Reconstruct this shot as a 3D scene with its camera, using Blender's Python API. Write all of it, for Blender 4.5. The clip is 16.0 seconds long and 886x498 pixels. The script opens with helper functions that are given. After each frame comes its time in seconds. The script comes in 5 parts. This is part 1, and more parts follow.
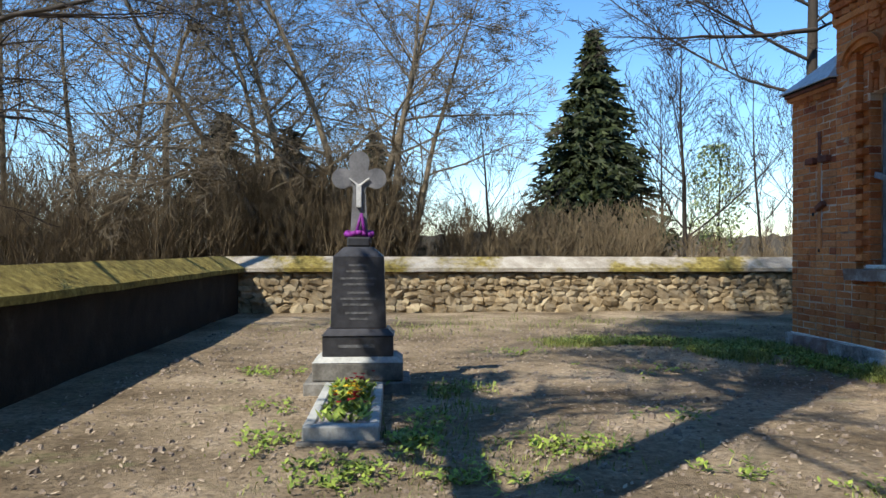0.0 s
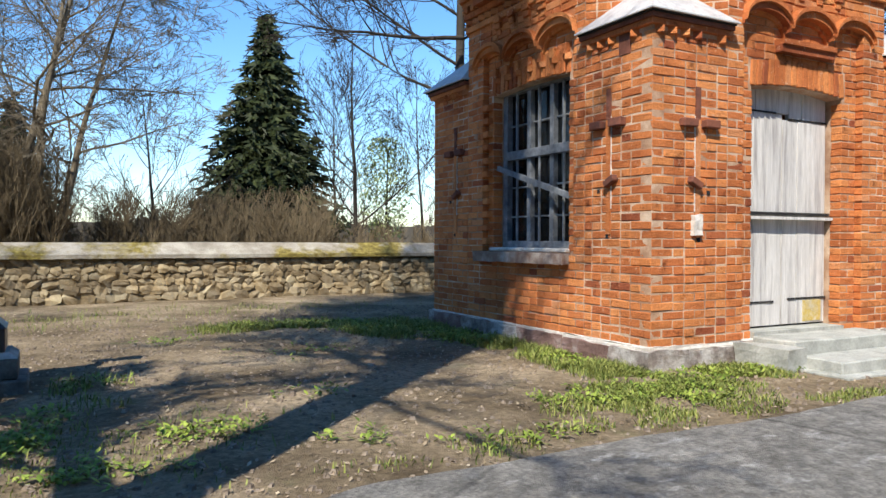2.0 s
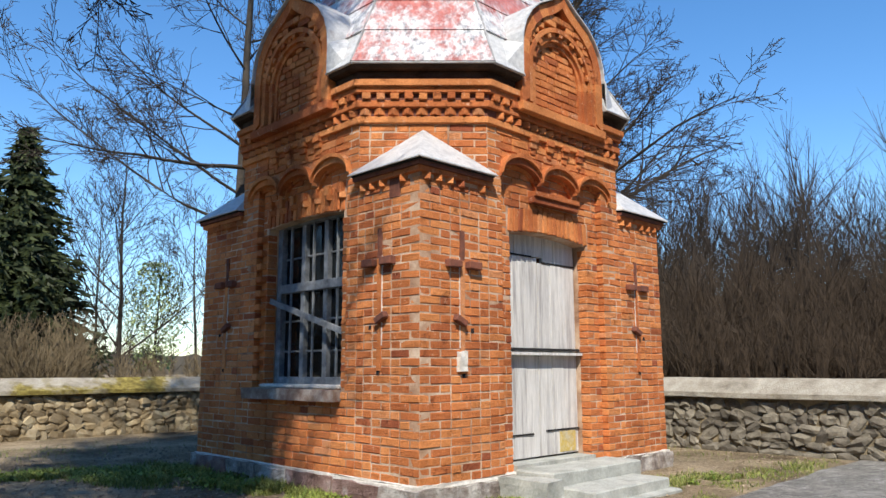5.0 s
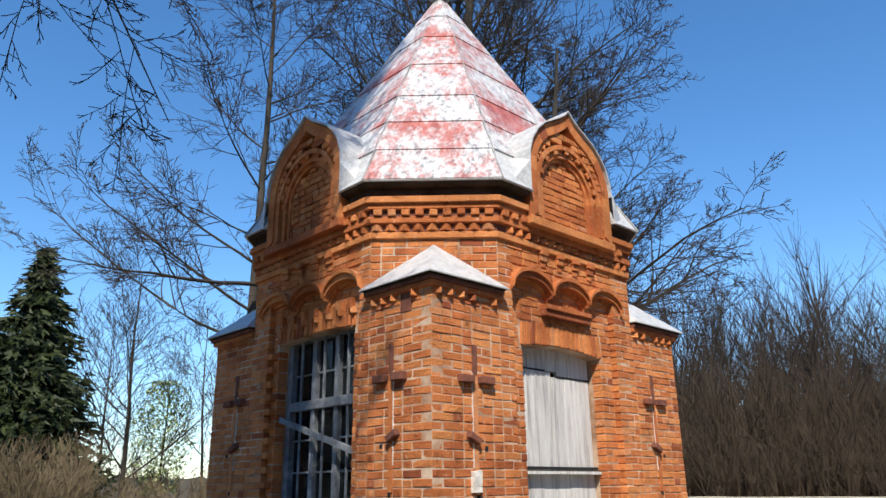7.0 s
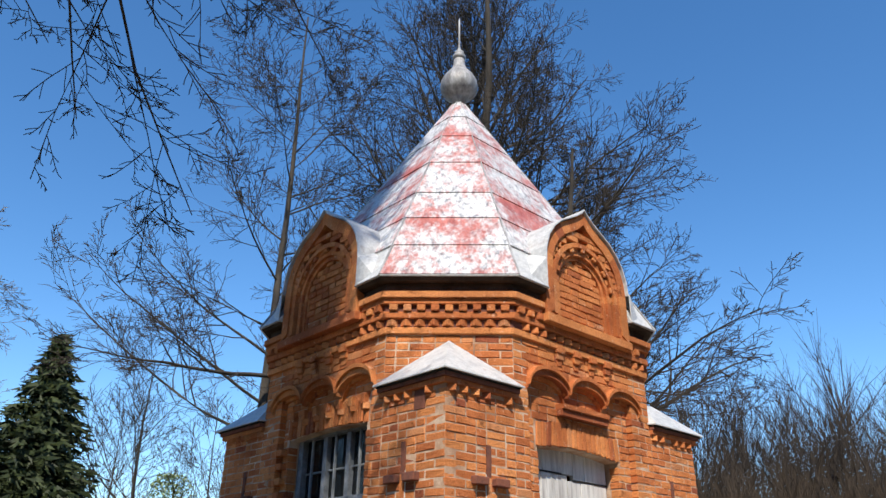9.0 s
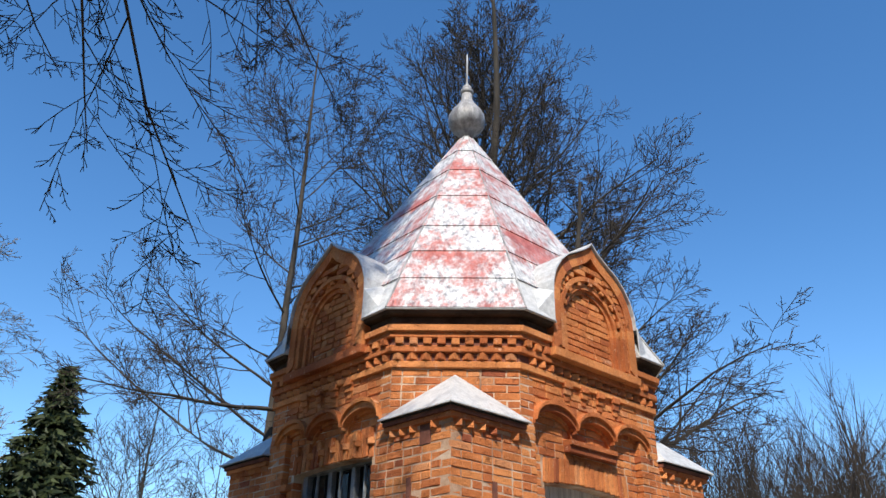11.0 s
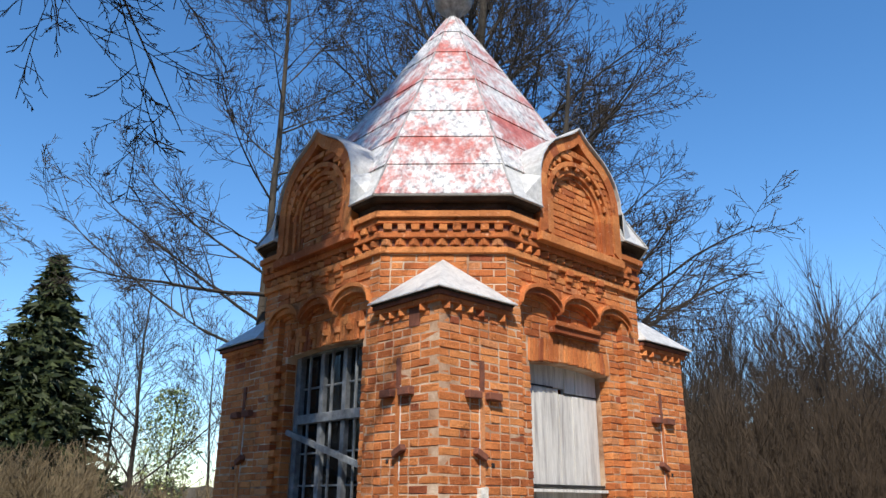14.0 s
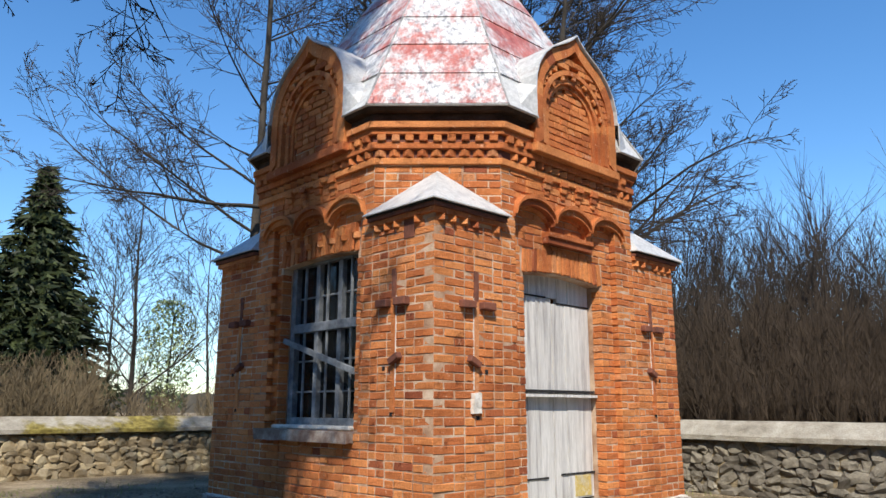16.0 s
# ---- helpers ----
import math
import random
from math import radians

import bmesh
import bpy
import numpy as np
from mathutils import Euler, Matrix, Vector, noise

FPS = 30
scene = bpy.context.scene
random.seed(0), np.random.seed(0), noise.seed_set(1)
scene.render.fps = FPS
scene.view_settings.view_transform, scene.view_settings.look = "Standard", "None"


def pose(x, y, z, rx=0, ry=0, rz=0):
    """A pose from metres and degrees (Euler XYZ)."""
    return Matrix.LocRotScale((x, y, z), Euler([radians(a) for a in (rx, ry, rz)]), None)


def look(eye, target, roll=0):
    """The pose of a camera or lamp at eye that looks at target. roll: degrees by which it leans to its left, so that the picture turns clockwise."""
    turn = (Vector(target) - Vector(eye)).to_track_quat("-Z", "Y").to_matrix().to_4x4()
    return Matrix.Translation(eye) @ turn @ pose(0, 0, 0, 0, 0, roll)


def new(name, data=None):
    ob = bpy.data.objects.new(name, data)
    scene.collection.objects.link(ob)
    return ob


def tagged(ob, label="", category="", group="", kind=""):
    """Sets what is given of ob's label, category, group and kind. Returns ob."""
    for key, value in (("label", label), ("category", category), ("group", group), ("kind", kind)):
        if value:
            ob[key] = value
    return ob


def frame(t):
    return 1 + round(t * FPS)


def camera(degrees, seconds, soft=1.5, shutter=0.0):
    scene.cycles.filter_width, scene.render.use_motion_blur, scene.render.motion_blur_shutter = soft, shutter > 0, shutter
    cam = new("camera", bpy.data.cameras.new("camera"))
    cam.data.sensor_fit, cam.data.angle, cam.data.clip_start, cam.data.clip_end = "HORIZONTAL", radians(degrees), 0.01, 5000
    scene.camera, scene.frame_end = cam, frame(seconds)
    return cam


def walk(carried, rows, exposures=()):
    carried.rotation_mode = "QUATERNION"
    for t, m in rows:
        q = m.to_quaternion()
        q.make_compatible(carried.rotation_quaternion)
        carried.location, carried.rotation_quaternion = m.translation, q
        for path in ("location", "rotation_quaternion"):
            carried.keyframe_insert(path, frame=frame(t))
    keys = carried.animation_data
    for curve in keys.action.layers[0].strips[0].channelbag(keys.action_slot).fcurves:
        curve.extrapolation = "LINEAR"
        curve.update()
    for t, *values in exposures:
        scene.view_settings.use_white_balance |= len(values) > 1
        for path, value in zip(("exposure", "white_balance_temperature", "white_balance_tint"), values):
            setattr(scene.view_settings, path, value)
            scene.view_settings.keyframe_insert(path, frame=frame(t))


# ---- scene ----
cam = camera(61.8, 16.0)

PATH = [
    (0, (-4.831, -4.698, 1.192), (-4.704, -2.702, 1.194), 0.1),
    (0.5, (-4.748, -4.741, 1.194), (-4.462, -2.762, 1.183), 0.0),
    (1, (-4.67, -4.754, 1.176), (-4.188, -2.813, 1.166), 0.1),
    (1.5, (-4.596, -4.753, 1.154), (-3.9, -2.879, 1.091), 0.2),
    (2, (-4.566, -4.77, 1.139), (-3.626, -3.005, 1.112), 0.2),
    (2.5, (-4.535, -4.757, 1.142), (-3.405, -3.106, 1.161), 0.2),
    (3, (-4.487, -4.765, 1.145), (-3.219, -3.219, 1.211), 0.2),
    (3.5, (-4.471, -4.777, 1.158), (-3.128, -3.299, 1.273), 0.3),
    (4, (-4.448, -4.803, 1.181), (-3.066, -3.372, 1.387), 0.6),
    (6.3, (-4.453, -4.813, 1.214), (-3.096, -3.423, 1.689), -0.5),
    (6.5, (-4.452, -4.787, 1.205), (-3.105, -3.403, 1.723), -0.4),
    (7, (-4.439, -4.8, 1.209), (-3.123, -3.426, 1.827), -0.7),
    (7.5, (-4.434, -4.816, 1.22), (-3.137, -3.46, 1.912), -0.6),
    (8, (-4.426, -4.81, 1.226), (-3.152, -3.468, 1.986), -0.2),
    (8.5, (-4.444, -4.805, 1.222), (-3.199, -3.469, 2.038), 0.2),
    (9, (-4.452, -4.794, 1.233), (-3.228, -3.46, 2.085), 0.8),
    (9.5, (-4.442, -4.796, 1.238), (-3.248, -3.477, 2.151), 1.0),
    (12, (-4.433, -4.801, 1.229), (-3.255, -3.481, 2.162), 1.4),
    (12.5, (-4.445, -4.807, 1.222), (-3.232, -3.477, 2.094), 1.0),
    (13, (-4.452, -4.812, 1.239), (-3.21, -3.457, 2.029), 0.6),
    (13.5, (-4.462, -4.806, 1.222), (-3.19, -3.441, 1.941), 0.4),
    (14, (-4.45, -4.815, 1.234), (-3.16, -3.431, 1.883), 0.4),
    (14.5, (-4.452, -4.817, 1.229), (-3.144, -3.415, 1.798), 0.3),
    (15, (-4.454, -4.816, 1.224), (-3.137, -3.405, 1.745), 0.3),
    (15.5, (-4.449, -4.808, 1.219), (-3.119, -3.391, 1.691), 0.5),
    (16, (-4.467, -4.809, 1.228), (-3.119, -3.393, 1.648), 0.2),
]
walk(cam, [(t, look(eye, target, roll)) for t, eye, target, roll in PATH], exposures=[(0, 0.66), (2.5, 0.66), (4, 0.57), (6.5, 0.48), (16, 0.48)])

# ---- light ----
SUN_EL, SUN_AZ = 48.0, 44.0          # the light travels towards +x +y, 44 degrees from x
world = bpy.data.worlds.new("sky_world")
scene.world = world
world.use_nodes = True
wn = world.node_tree.nodes
sky = wn.new("ShaderNodeTexSky")
sky.sky_type, sky.sun_disc = "NISHITA", False
sun_dir = Vector((-math.cos(radians(SUN_AZ)) * math.cos(radians(SUN_EL)), -math.sin(radians(SUN_AZ)) * math.cos(radians(SUN_EL)), math.sin(radians(SUN_EL))))
sky.sun_elevation = radians(SUN_EL)
sky.sun_rotation = math.atan2(sun_dir.x, sun_dir.y)
sky.air_density, sky.dust_density, sky.ozone_density = 1.0, 0.0, 4.0
wn["Background"].inputs["Strength"].default_value = 0.15
tint = wn.new("ShaderNodeHueSaturation")
tint.inputs["Saturation"].default_value = 1.2
world.node_tree.links.new(sky.outputs[0], tint.inputs["Color"])
world.node_tree.links.new(tint.outputs[0], wn["Background"].inputs["Color"])
sun = new("sun", bpy.data.lights.new("sun", "SUN"))
sun.data.energy, sun.data.angle, sun.data.color = 5.0, radians(0.55), (1.0, 0.94, 0.84)
sun.matrix_world = look(sun_dir * 60, (0, 0, 0))


# ---- materials ----
def material(name, rough=0.85, metal=0.0, spec=0.3):
    m = bpy.data.materials.new(name)
    m.use_nodes = True
    b = m.node_tree.nodes["Principled BSDF"]
    b.inputs["Roughness"].default_value, b.inputs["Metallic"].default_value = rough, metal
    b.inputs["Specular IOR Level"].default_value = spec
    return m, m.node_tree.nodes, m.node_tree.links, b


def ramp(n, l, fac, stops):
    r = n.new("ShaderNodeValToRGB")
    e = r.color_ramp.elements
    while len(e) < len(stops):
        e.new(0.5)
    for i, (p, c) in enumerate(stops):
        e[i].position, e[i].color = p, (*c, 1)
    l.new(fac, r.inputs[0])
    return r.outputs[0]


def coords(n, l, scale=(1, 1, 1), world_space=True):
    if world_space:
        src = n.new("ShaderNodeNewGeometry").outputs["Position"]
    else:
        src = n.new("ShaderNodeTexCoord").outputs["Object"]
    mp = n.new("ShaderNodeMapping")
    mp.inputs["Scale"].default_value = scale
    l.new(src, mp.inputs["Vector"])
    return mp.outputs[0]


def noise_tex(n, l, scale, detail=5, rough=0.6, vec=None, stretch=(1, 1, 1)):
    t = n.new("ShaderNodeTexNoise")
    t.inputs["Scale"].default_value, t.inputs["Detail"].default_value, t.inputs["Roughness"].default_value = scale, detail, rough
    l.new(vec if vec else coords(n, l, stretch), t.inputs["Vector"])
    return t.outputs["Fac"]


def mix(n, l, fac, a, b, mode="MIX"):
    m = n.new("ShaderNodeMix")
    m.data_type, m.blend_type = "RGBA", mode
    for sock, v in ((m.inputs[0], fac), (m.inputs[6], a), (m.inputs[7], b)):
        if isinstance(v, (int, float)):
            sock.default_value = v
        elif isinstance(v, tuple):
            sock.default_value = (*v, 1)
        else:
            l.new(v, sock)
    return m.outputs[2]


def bump(n, l, b, height, strength=0.4, distance=0.02):
    k = n.new("ShaderNodeBump")
    k.inputs["Strength"].default_value, k.inputs["Distance"].default_value = strength, distance
    l.new(height, k.inputs["Height"])
    l.new(k.outputs[0], b.inputs["Normal"])


def piece_random(n, l):
    """One number for each piece, whether it is an object or an island of a joined mesh."""
    o = n.new("ShaderNodeObjectInfo").outputs["Random"]
    g = n.new("ShaderNodeNewGeometry").outputs["Random Per Island"]
    a = n.new("ShaderNodeMath")
    a.operation = "ADD"
    l.new(o, a.inputs[0]), l.new(g, a.inputs[1])
    f = n.new("ShaderNodeMath")
    f.operation = "FRACT"
    l.new(a.outputs[0], f.inputs[0])
    return f.outputs[0]


def brick_material():
    m, n, l, b = material("red_brick", 0.9, spec=0.2)
    tone = ramp(n, l, piece_random(n, l), [(0.0, (0.30, 0.085, 0.04)), (0.05, (0.48, 0.148, 0.05)), (0.5, (0.60, 0.208, 0.068)), (0.9, (0.67, 0.265, 0.09)), (1.0, (0.58, 0.25, 0.11))])
    stain = ramp(n, l, noise_tex(n, l, 1.1, 5, 0.65), [(0.36, (0.55, 0.48, 0.45)), (0.56, (1, 1, 1))])
    tone = mix(n, l, 0.8, tone, stain, "MULTIPLY")
    fine = noise_tex(n, l, 45, 6, 0.7)
    tone = mix(n, l, 0.55, tone, ramp(n, l, fine, [(0.3, (0.55, 0.5, 0.5)), (0.62, (1.08, 1.05, 1.02))]), "MULTIPLY")
    chip = ramp(n, l, noise_tex(n, l, 14, 6, 0.7), [(0.60, (0, 0, 0)), (0.70, (0.75, 0.75, 0.75))])
    tone = mix(n, l, chip, tone, (0.64, 0.40, 0.26))
    soot = ramp(n, l, noise_tex(n, l, 5, 7, 0.75), [(0.34, (0.30, 0.25, 0.23)), (0.43, (1, 1, 1))])
    tone = mix(n, l, 0.8, tone, soot, "MULTIPLY")
    l.new(tone, b.inputs["Base Color"])
    bump(n, l, b, fine, 0.9, 0.016)
    return m


def mottled(name, stops, scale=6.0, fine_scale=60.0, rough=0.9, strength=0.5, distance=0.01, stretch=(1, 1, 1), per_piece=0.0, metal=0.0, spec=0.25, contrast=0.5):
    m, n, l, b = material(name, rough, metal, spec)
    fac = noise_tex(n, l, scale, 6, 0.62, stretch=stretch)
    tone = ramp(n, l, fac, stops)
    fine = noise_tex(n, l, fine_scale, 6, 0.7, stretch=stretch)
    tone = mix(n, l, contrast, tone, ramp(n, l, fine, [(0.28, (0.5, 0.5, 0.5)), (0.65, (1.12, 1.12, 1.12))]), "MULTIPLY")
    if per_piece:
        r = ramp(n, l, piece_random(n, l), [(0.0, (0.55, 0.52, 0.5)), (0.5, (0.95, 0.93, 0.9)), (1.0, (1.2, 1.17, 1.1))])
        tone = mix(n, l, per_piece, tone, r, "MULTIPLY")
    l.new(tone, b.inputs["Base Color"])
    bump(n, l, b, fine, strength, distance)
    return m


BRICK = brick_material()
MORTAR = mottled("lime_mortar", [(0.30, (0.22, 0.11, 0.065)), (0.46, (0.42, 0.26, 0.165)), (0.65, (0.64, 0.49, 0.36))], 2.6, 70)
# Weathered brick of the crosses; also painted shade in recesses.
DARK_BRICK = mottled("weathered_and_shade_brick", [(0.3, (0.10, 0.045, 0.035)), (0.7, (0.24, 0.085, 0.05))], 9, 60)
# For the dark eaves board, and for the eaves shadow painted on the recess.
EAVES = mottled("eaves_board_and_shade", [(0.3, (0.022, 0.014, 0.010)), (0.7, (0.07, 0.045, 0.032))], 6, 40)
PLINTH = mottled("rough_plinth_stone", [(0.28, (0.10, 0.085, 0.07)), (0.45, (0.28, 0.23, 0.20)), (0.55, (0.42, 0.38, 0.34)), (0.7, (0.62, 0.58, 0.53))], 5, 35, strength=0.9, distance=0.03)
PLASTER = mottled("old_white_plaster", [(0.3, (0.45, 0.40, 0.34)), (0.65, (0.75, 0.71, 0.65))], 8, 50)
CONCRETE = mottled("grey_concrete", [(0.3, (0.26, 0.27, 0.24)), (0.7, (0.48, 0.48, 0.44))], 4, 45, strength=0.4)
STONE = mottled("field_stone", [(0.25, (0.13, 0.10, 0.06)), (0.45, (0.31, 0.24, 0.14)), (0.6, (0.40, 0.34, 0.23)), (0.8, (0.46, 0.38, 0.20))], 3.5, 40, strength=0.8, distance=0.02, per_piece=0.9)
WALL_MORTAR = mottled("crumbling_wall_mortar", [(0.3, (0.13, 0.10, 0.06)), (0.7, (0.36, 0.29, 0.18))], 6, 40, strength=0.9, distance=0.03)


def cap_material(name, lo, hi):
    """Pale cement with yellow and brown moss where the noise is high."""
    m, n, l, b = material(name, 0.95, spec=0.15)
    tone = ramp(n, l, noise_tex(n, l, 2.4, 6, 0.65), [(0.25, (0.20, 0.17, 0.13)), (0.5, (0.40, 0.36, 0.29)), (0.75, (0.58, 0.54, 0.46))])
    fine = noise_tex(n, l, 45, 6, 0.7)
    tone = mix(n, l, 0.6, tone, ramp(n, l, fine, [(0.3, (0.5, 0.5, 0.5)), (0.62, (1.1, 1.1, 1.1))]), "MULTIPLY")
    moss = ramp(n, l, noise_tex(n, l, 9, 6, 0.7), [(0.3, (0.07, 0.052, 0.018)), (0.5, (0.21, 0.165, 0.045)), (0.7, (0.36, 0.30, 0.09))])
    mask = ramp(n, l, noise_tex(n, l, 0.55, 7, 0.72), [(lo, (0, 0, 0)), (hi, (1, 1, 1))])
    l.new(mix(n, l, mask, tone, moss), b.inputs["Base Color"])
    bump(n, l, b, noise_tex(n, l, 22, 7, 0.75), 0.9, 0.04)
    return m


CEMENT_CAP = cap_material("pale_cement_coping", 0.47, 0.56)
GREY_CAP = cap_material("grey_cement_coping", 0.60, 0.72)
MOSSY_CAP = cap_material("mossy_coping", 0.30, 0.42)
# Plaster taken nearly black: the west wall's shade is put into its colour.
SHADED_PLASTER = mottled("plaster_with_painted_shade", [(0.3, (0.008, 0.006, 0.004)), (0.6, (0.026, 0.019, 0.012)), (0.85, (0.08, 0.065, 0.05))], 3, 30, strength=0.8, distance=0.03)
GRANITE = mottled("black_granite", [(0.3, (0.018, 0.018, 0.02)), (0.7, (0.05, 0.05, 0.055))], 10, 120, rough=0.35, strength=0.1, spec=0.5)
GREY_METAL = mottled("grey_painted_metal", [(0.3, (0.16, 0.15, 0.15)), (0.5, (0.30, 0.29, 0.28)), (0.7, (0.46, 0.45, 0.44))], 9, 40, rough=0.55, metal=0.2, stretch=(1, 1, 0.3))
GRAVE_STONE = mottled("stained_grave_stone", [(0.3, (0.07, 0.066, 0.055)), (0.55, (0.19, 0.18, 0.155)), (0.75, (0.34, 0.33, 0.30))], 5, 45, strength=0.6)
CROSS_METAL = mottled("dull_cross_metal", [(0.3, (0.10, 0.10, 0.105)), (0.7, (0.22, 0.22, 0.225))], 6, 60, rough=0.55, metal=0.2)
GREY_WOOD = mottled("weathered_grey_boards", [(0.3, (0.34, 0.32, 0.31)), (0.5, (0.57, 0.55, 0.525)), (0.75, (0.70, 0.68, 0.65))], 2.5, 14, stretch=(7, 7, 0.5), per_piece=0.2, strength=0.5)
# Near black for door iron, pier eave bands and the painted shade of holes.
DARK = mottled("near_black_iron_and_shade", [(0.3, (0.012, 0.012, 0.014)), (0.7, (0.03, 0.028, 0.027))], 3, 20)
BARK = mottled("bark", [(0.3, (0.024, 0.020, 0.016)), (0.7, (0.075, 0.062, 0.049))], 3, 25, stretch=(1, 1, 0.3))


# ---- building helpers ----
def box(bm, x0, x1, y0, y1, z0, z1, m=None):
    vs = [bm.verts.new((m @ Vector((x, y, z))) if m else (x, y, z)) for z in (z0, z1) for x, y in ((x0, y0), (x1, y0), (x1, y1), (x0, y1))]
    for f in ((3, 2, 1, 0), (4, 5, 6, 7), (0, 1, 5, 4), (1, 2, 6, 5), (2, 3, 7, 6), (3, 0, 4, 7)):
        bm.faces.new([vs[i] for i in f])
    return vs


def prism(bm, lower, upper, cap=True):
    """A closed solid between two rings with the same number of corners."""
    a = [bm.verts.new(p) for p in lower]
    b = [bm.verts.new(p) for p in upper]
    k = len(a)
    for i in range(k):
        bm.faces.new((a[i], a[(i + 1) % k], b[(i + 1) % k], b[i]))
    if cap:
        bm.faces.new(list(reversed(a)))
        bm.faces.new(b)


def lathe(bm, profile, centre, sides=24):
    rings = []
    for r, z in profile:
        rings.append([bm.verts.new((centre[0] + r * math.cos(2 * math.pi * i / sides), centre[1] + r * math.sin(2 * math.pi * i / sides), z)) for i in range(sides)])
    for a, b in zip(rings, rings[1:]):
        for i in range(sides):
            bm.faces.new((a[i], a[(i + 1) % sides], b[(i + 1) % sides], b[i]))
    bm.faces.new(list(reversed(rings[0])))
    bm.faces.new(rings[-1])


def tube(bm, a, b, ra, rb, sides=6):
    a, b = Vector(a), Vector(b)
    q = (b - a).to_track_quat("Z", "Y")
    ring = lambda p, r: [bm.verts.new(p + q @ Vector((r * math.cos(2 * math.pi * i / sides), r * math.sin(2 * math.pi * i / sides), 0))) for i in range(sides)]
    u, v = ring(a, ra), ring(b, rb)
    for i in range(sides):
        bm.faces.new((u[i], u[(i + 1) % sides], v[(i + 1) % sides], v[i]))
    bm.faces.new(list(reversed(u)))
    bm.faces.new(v)


def finish(ob_name, bm, mat, parent=None, smooth=False, bevel=0.0):
    if bevel:
        bmesh.ops.bevel(bm, geom=bm.edges[:], offset=bevel, segments=1, affect="EDGES")
    bmesh.ops.recalc_face_normals(bm, faces=bm.faces[:])
    me = bpy.data.meshes.new(ob_name)
    bm.to_mesh(me)
    bm.free()
    if smooth:
        me.polygons.foreach_set("use_smooth", [True] * len(me.polygons))
    for mt in (mat if isinstance(mat, (list, tuple)) else (mat,)):
        me.materials.append(mt)
    ob = new(ob_name, me)
    if parent:
        ob.parent = parent
    return ob


def part(name, bm, mat, parent, label="", smooth=False, bevel=0.0):
    ob = finish(name, bm, mat, parent, smooth, bevel)
    return tagged(ob, label) if label else ob


def thing(name, label, category, group="", kind=""):
    ob = new(name)
    ob.empty_display_size = 0.1
    return tagged(ob, label, category, group, kind)


def mesh_from(name, verts, faces, mat, parent=None, smooth=False):
    me = bpy.data.meshes.new(name)
    me.from_pydata(verts, [], faces)
    me.materials.append(mat)
    if smooth:
        me.polygons.foreach_set("use_smooth", [True] * len(me.polygons))
    ob = new(name, me)
    if parent:
        ob.parent = parent
    return ob


# ---- chapel ----
WX, WY, PX0, PX1, PY0, PY1 = 4.2, 4.05, 0.92, 3.28, 0.90, 3.15
CX, CY = 2.10, 2.025
chapel = thing("chapel", "small red brick chapel with octagonal tin roof and corner piers", "chapel")


def octagon(o, z):
    """Ring of the eight-sided body, grown outwards by o, at height z."""
    k = o * 0.414
    return [(PX0 - k, -o, z), (PX1 + k, -o, z), (WX + o, PY0 - k, z), (WX + o, PY1 + k, z), (PX1 + k, WY + o, z), (PX0 - k, WY + o, z), (-o, PY1 + k, z), (-o, PY0 - k, z)]


def side(right):
    """Frame of a facade: u along it, n outwards, z up."""
    if right == "south":
        return Matrix(((1, 0, 0, 0), (0, -1, 0, 0), (0, 0, 1, 0), (0, 0, 0, 1)))
    if right == "west":
        return Matrix(((0, -1, 0, 0), (1, 0, 0, 0), (0, 0, 1, 0), (0, 0, 0, 1)))
    if right == "north":
        return Matrix(((1, 0, 0, 0), (0, 1, 0, WY), (0, 0, 1, 0), (0, 0, 0, 1)))
    return Matrix(((0, 1, 0, WX), (1, 0, 0, 0), (0, 0, 1, 0), (0, 0, 0, 1)))


FACADES = {
    "south": dict(b=(PX0, PX1), p=(1.13, 2.92), o=(1.34, 2.69), z=(0.2, 2.60), rise=0.05, pz=0.2, arch=(1.10, 3.06)),
    "west": dict(b=(PY0, PY1), p=(1.08, 2.80), o=(1.25, 2.68), z=(1.0, 2.82), rise=0.03, pz=1.0, arch=(1.02, 2.96)),
}
REC = 0.08
SPRING, RISE = 3.15, 0.18


def arch_z(u, spec):
    a0, a1 = spec["arch"]
    w = (a1 - a0) / 3
    k = (u - a0) / w
    f = (k - math.floor(k)) * 2 - 1
    return SPRING + RISE * math.sqrt(max(0.0, 1 - f * f))


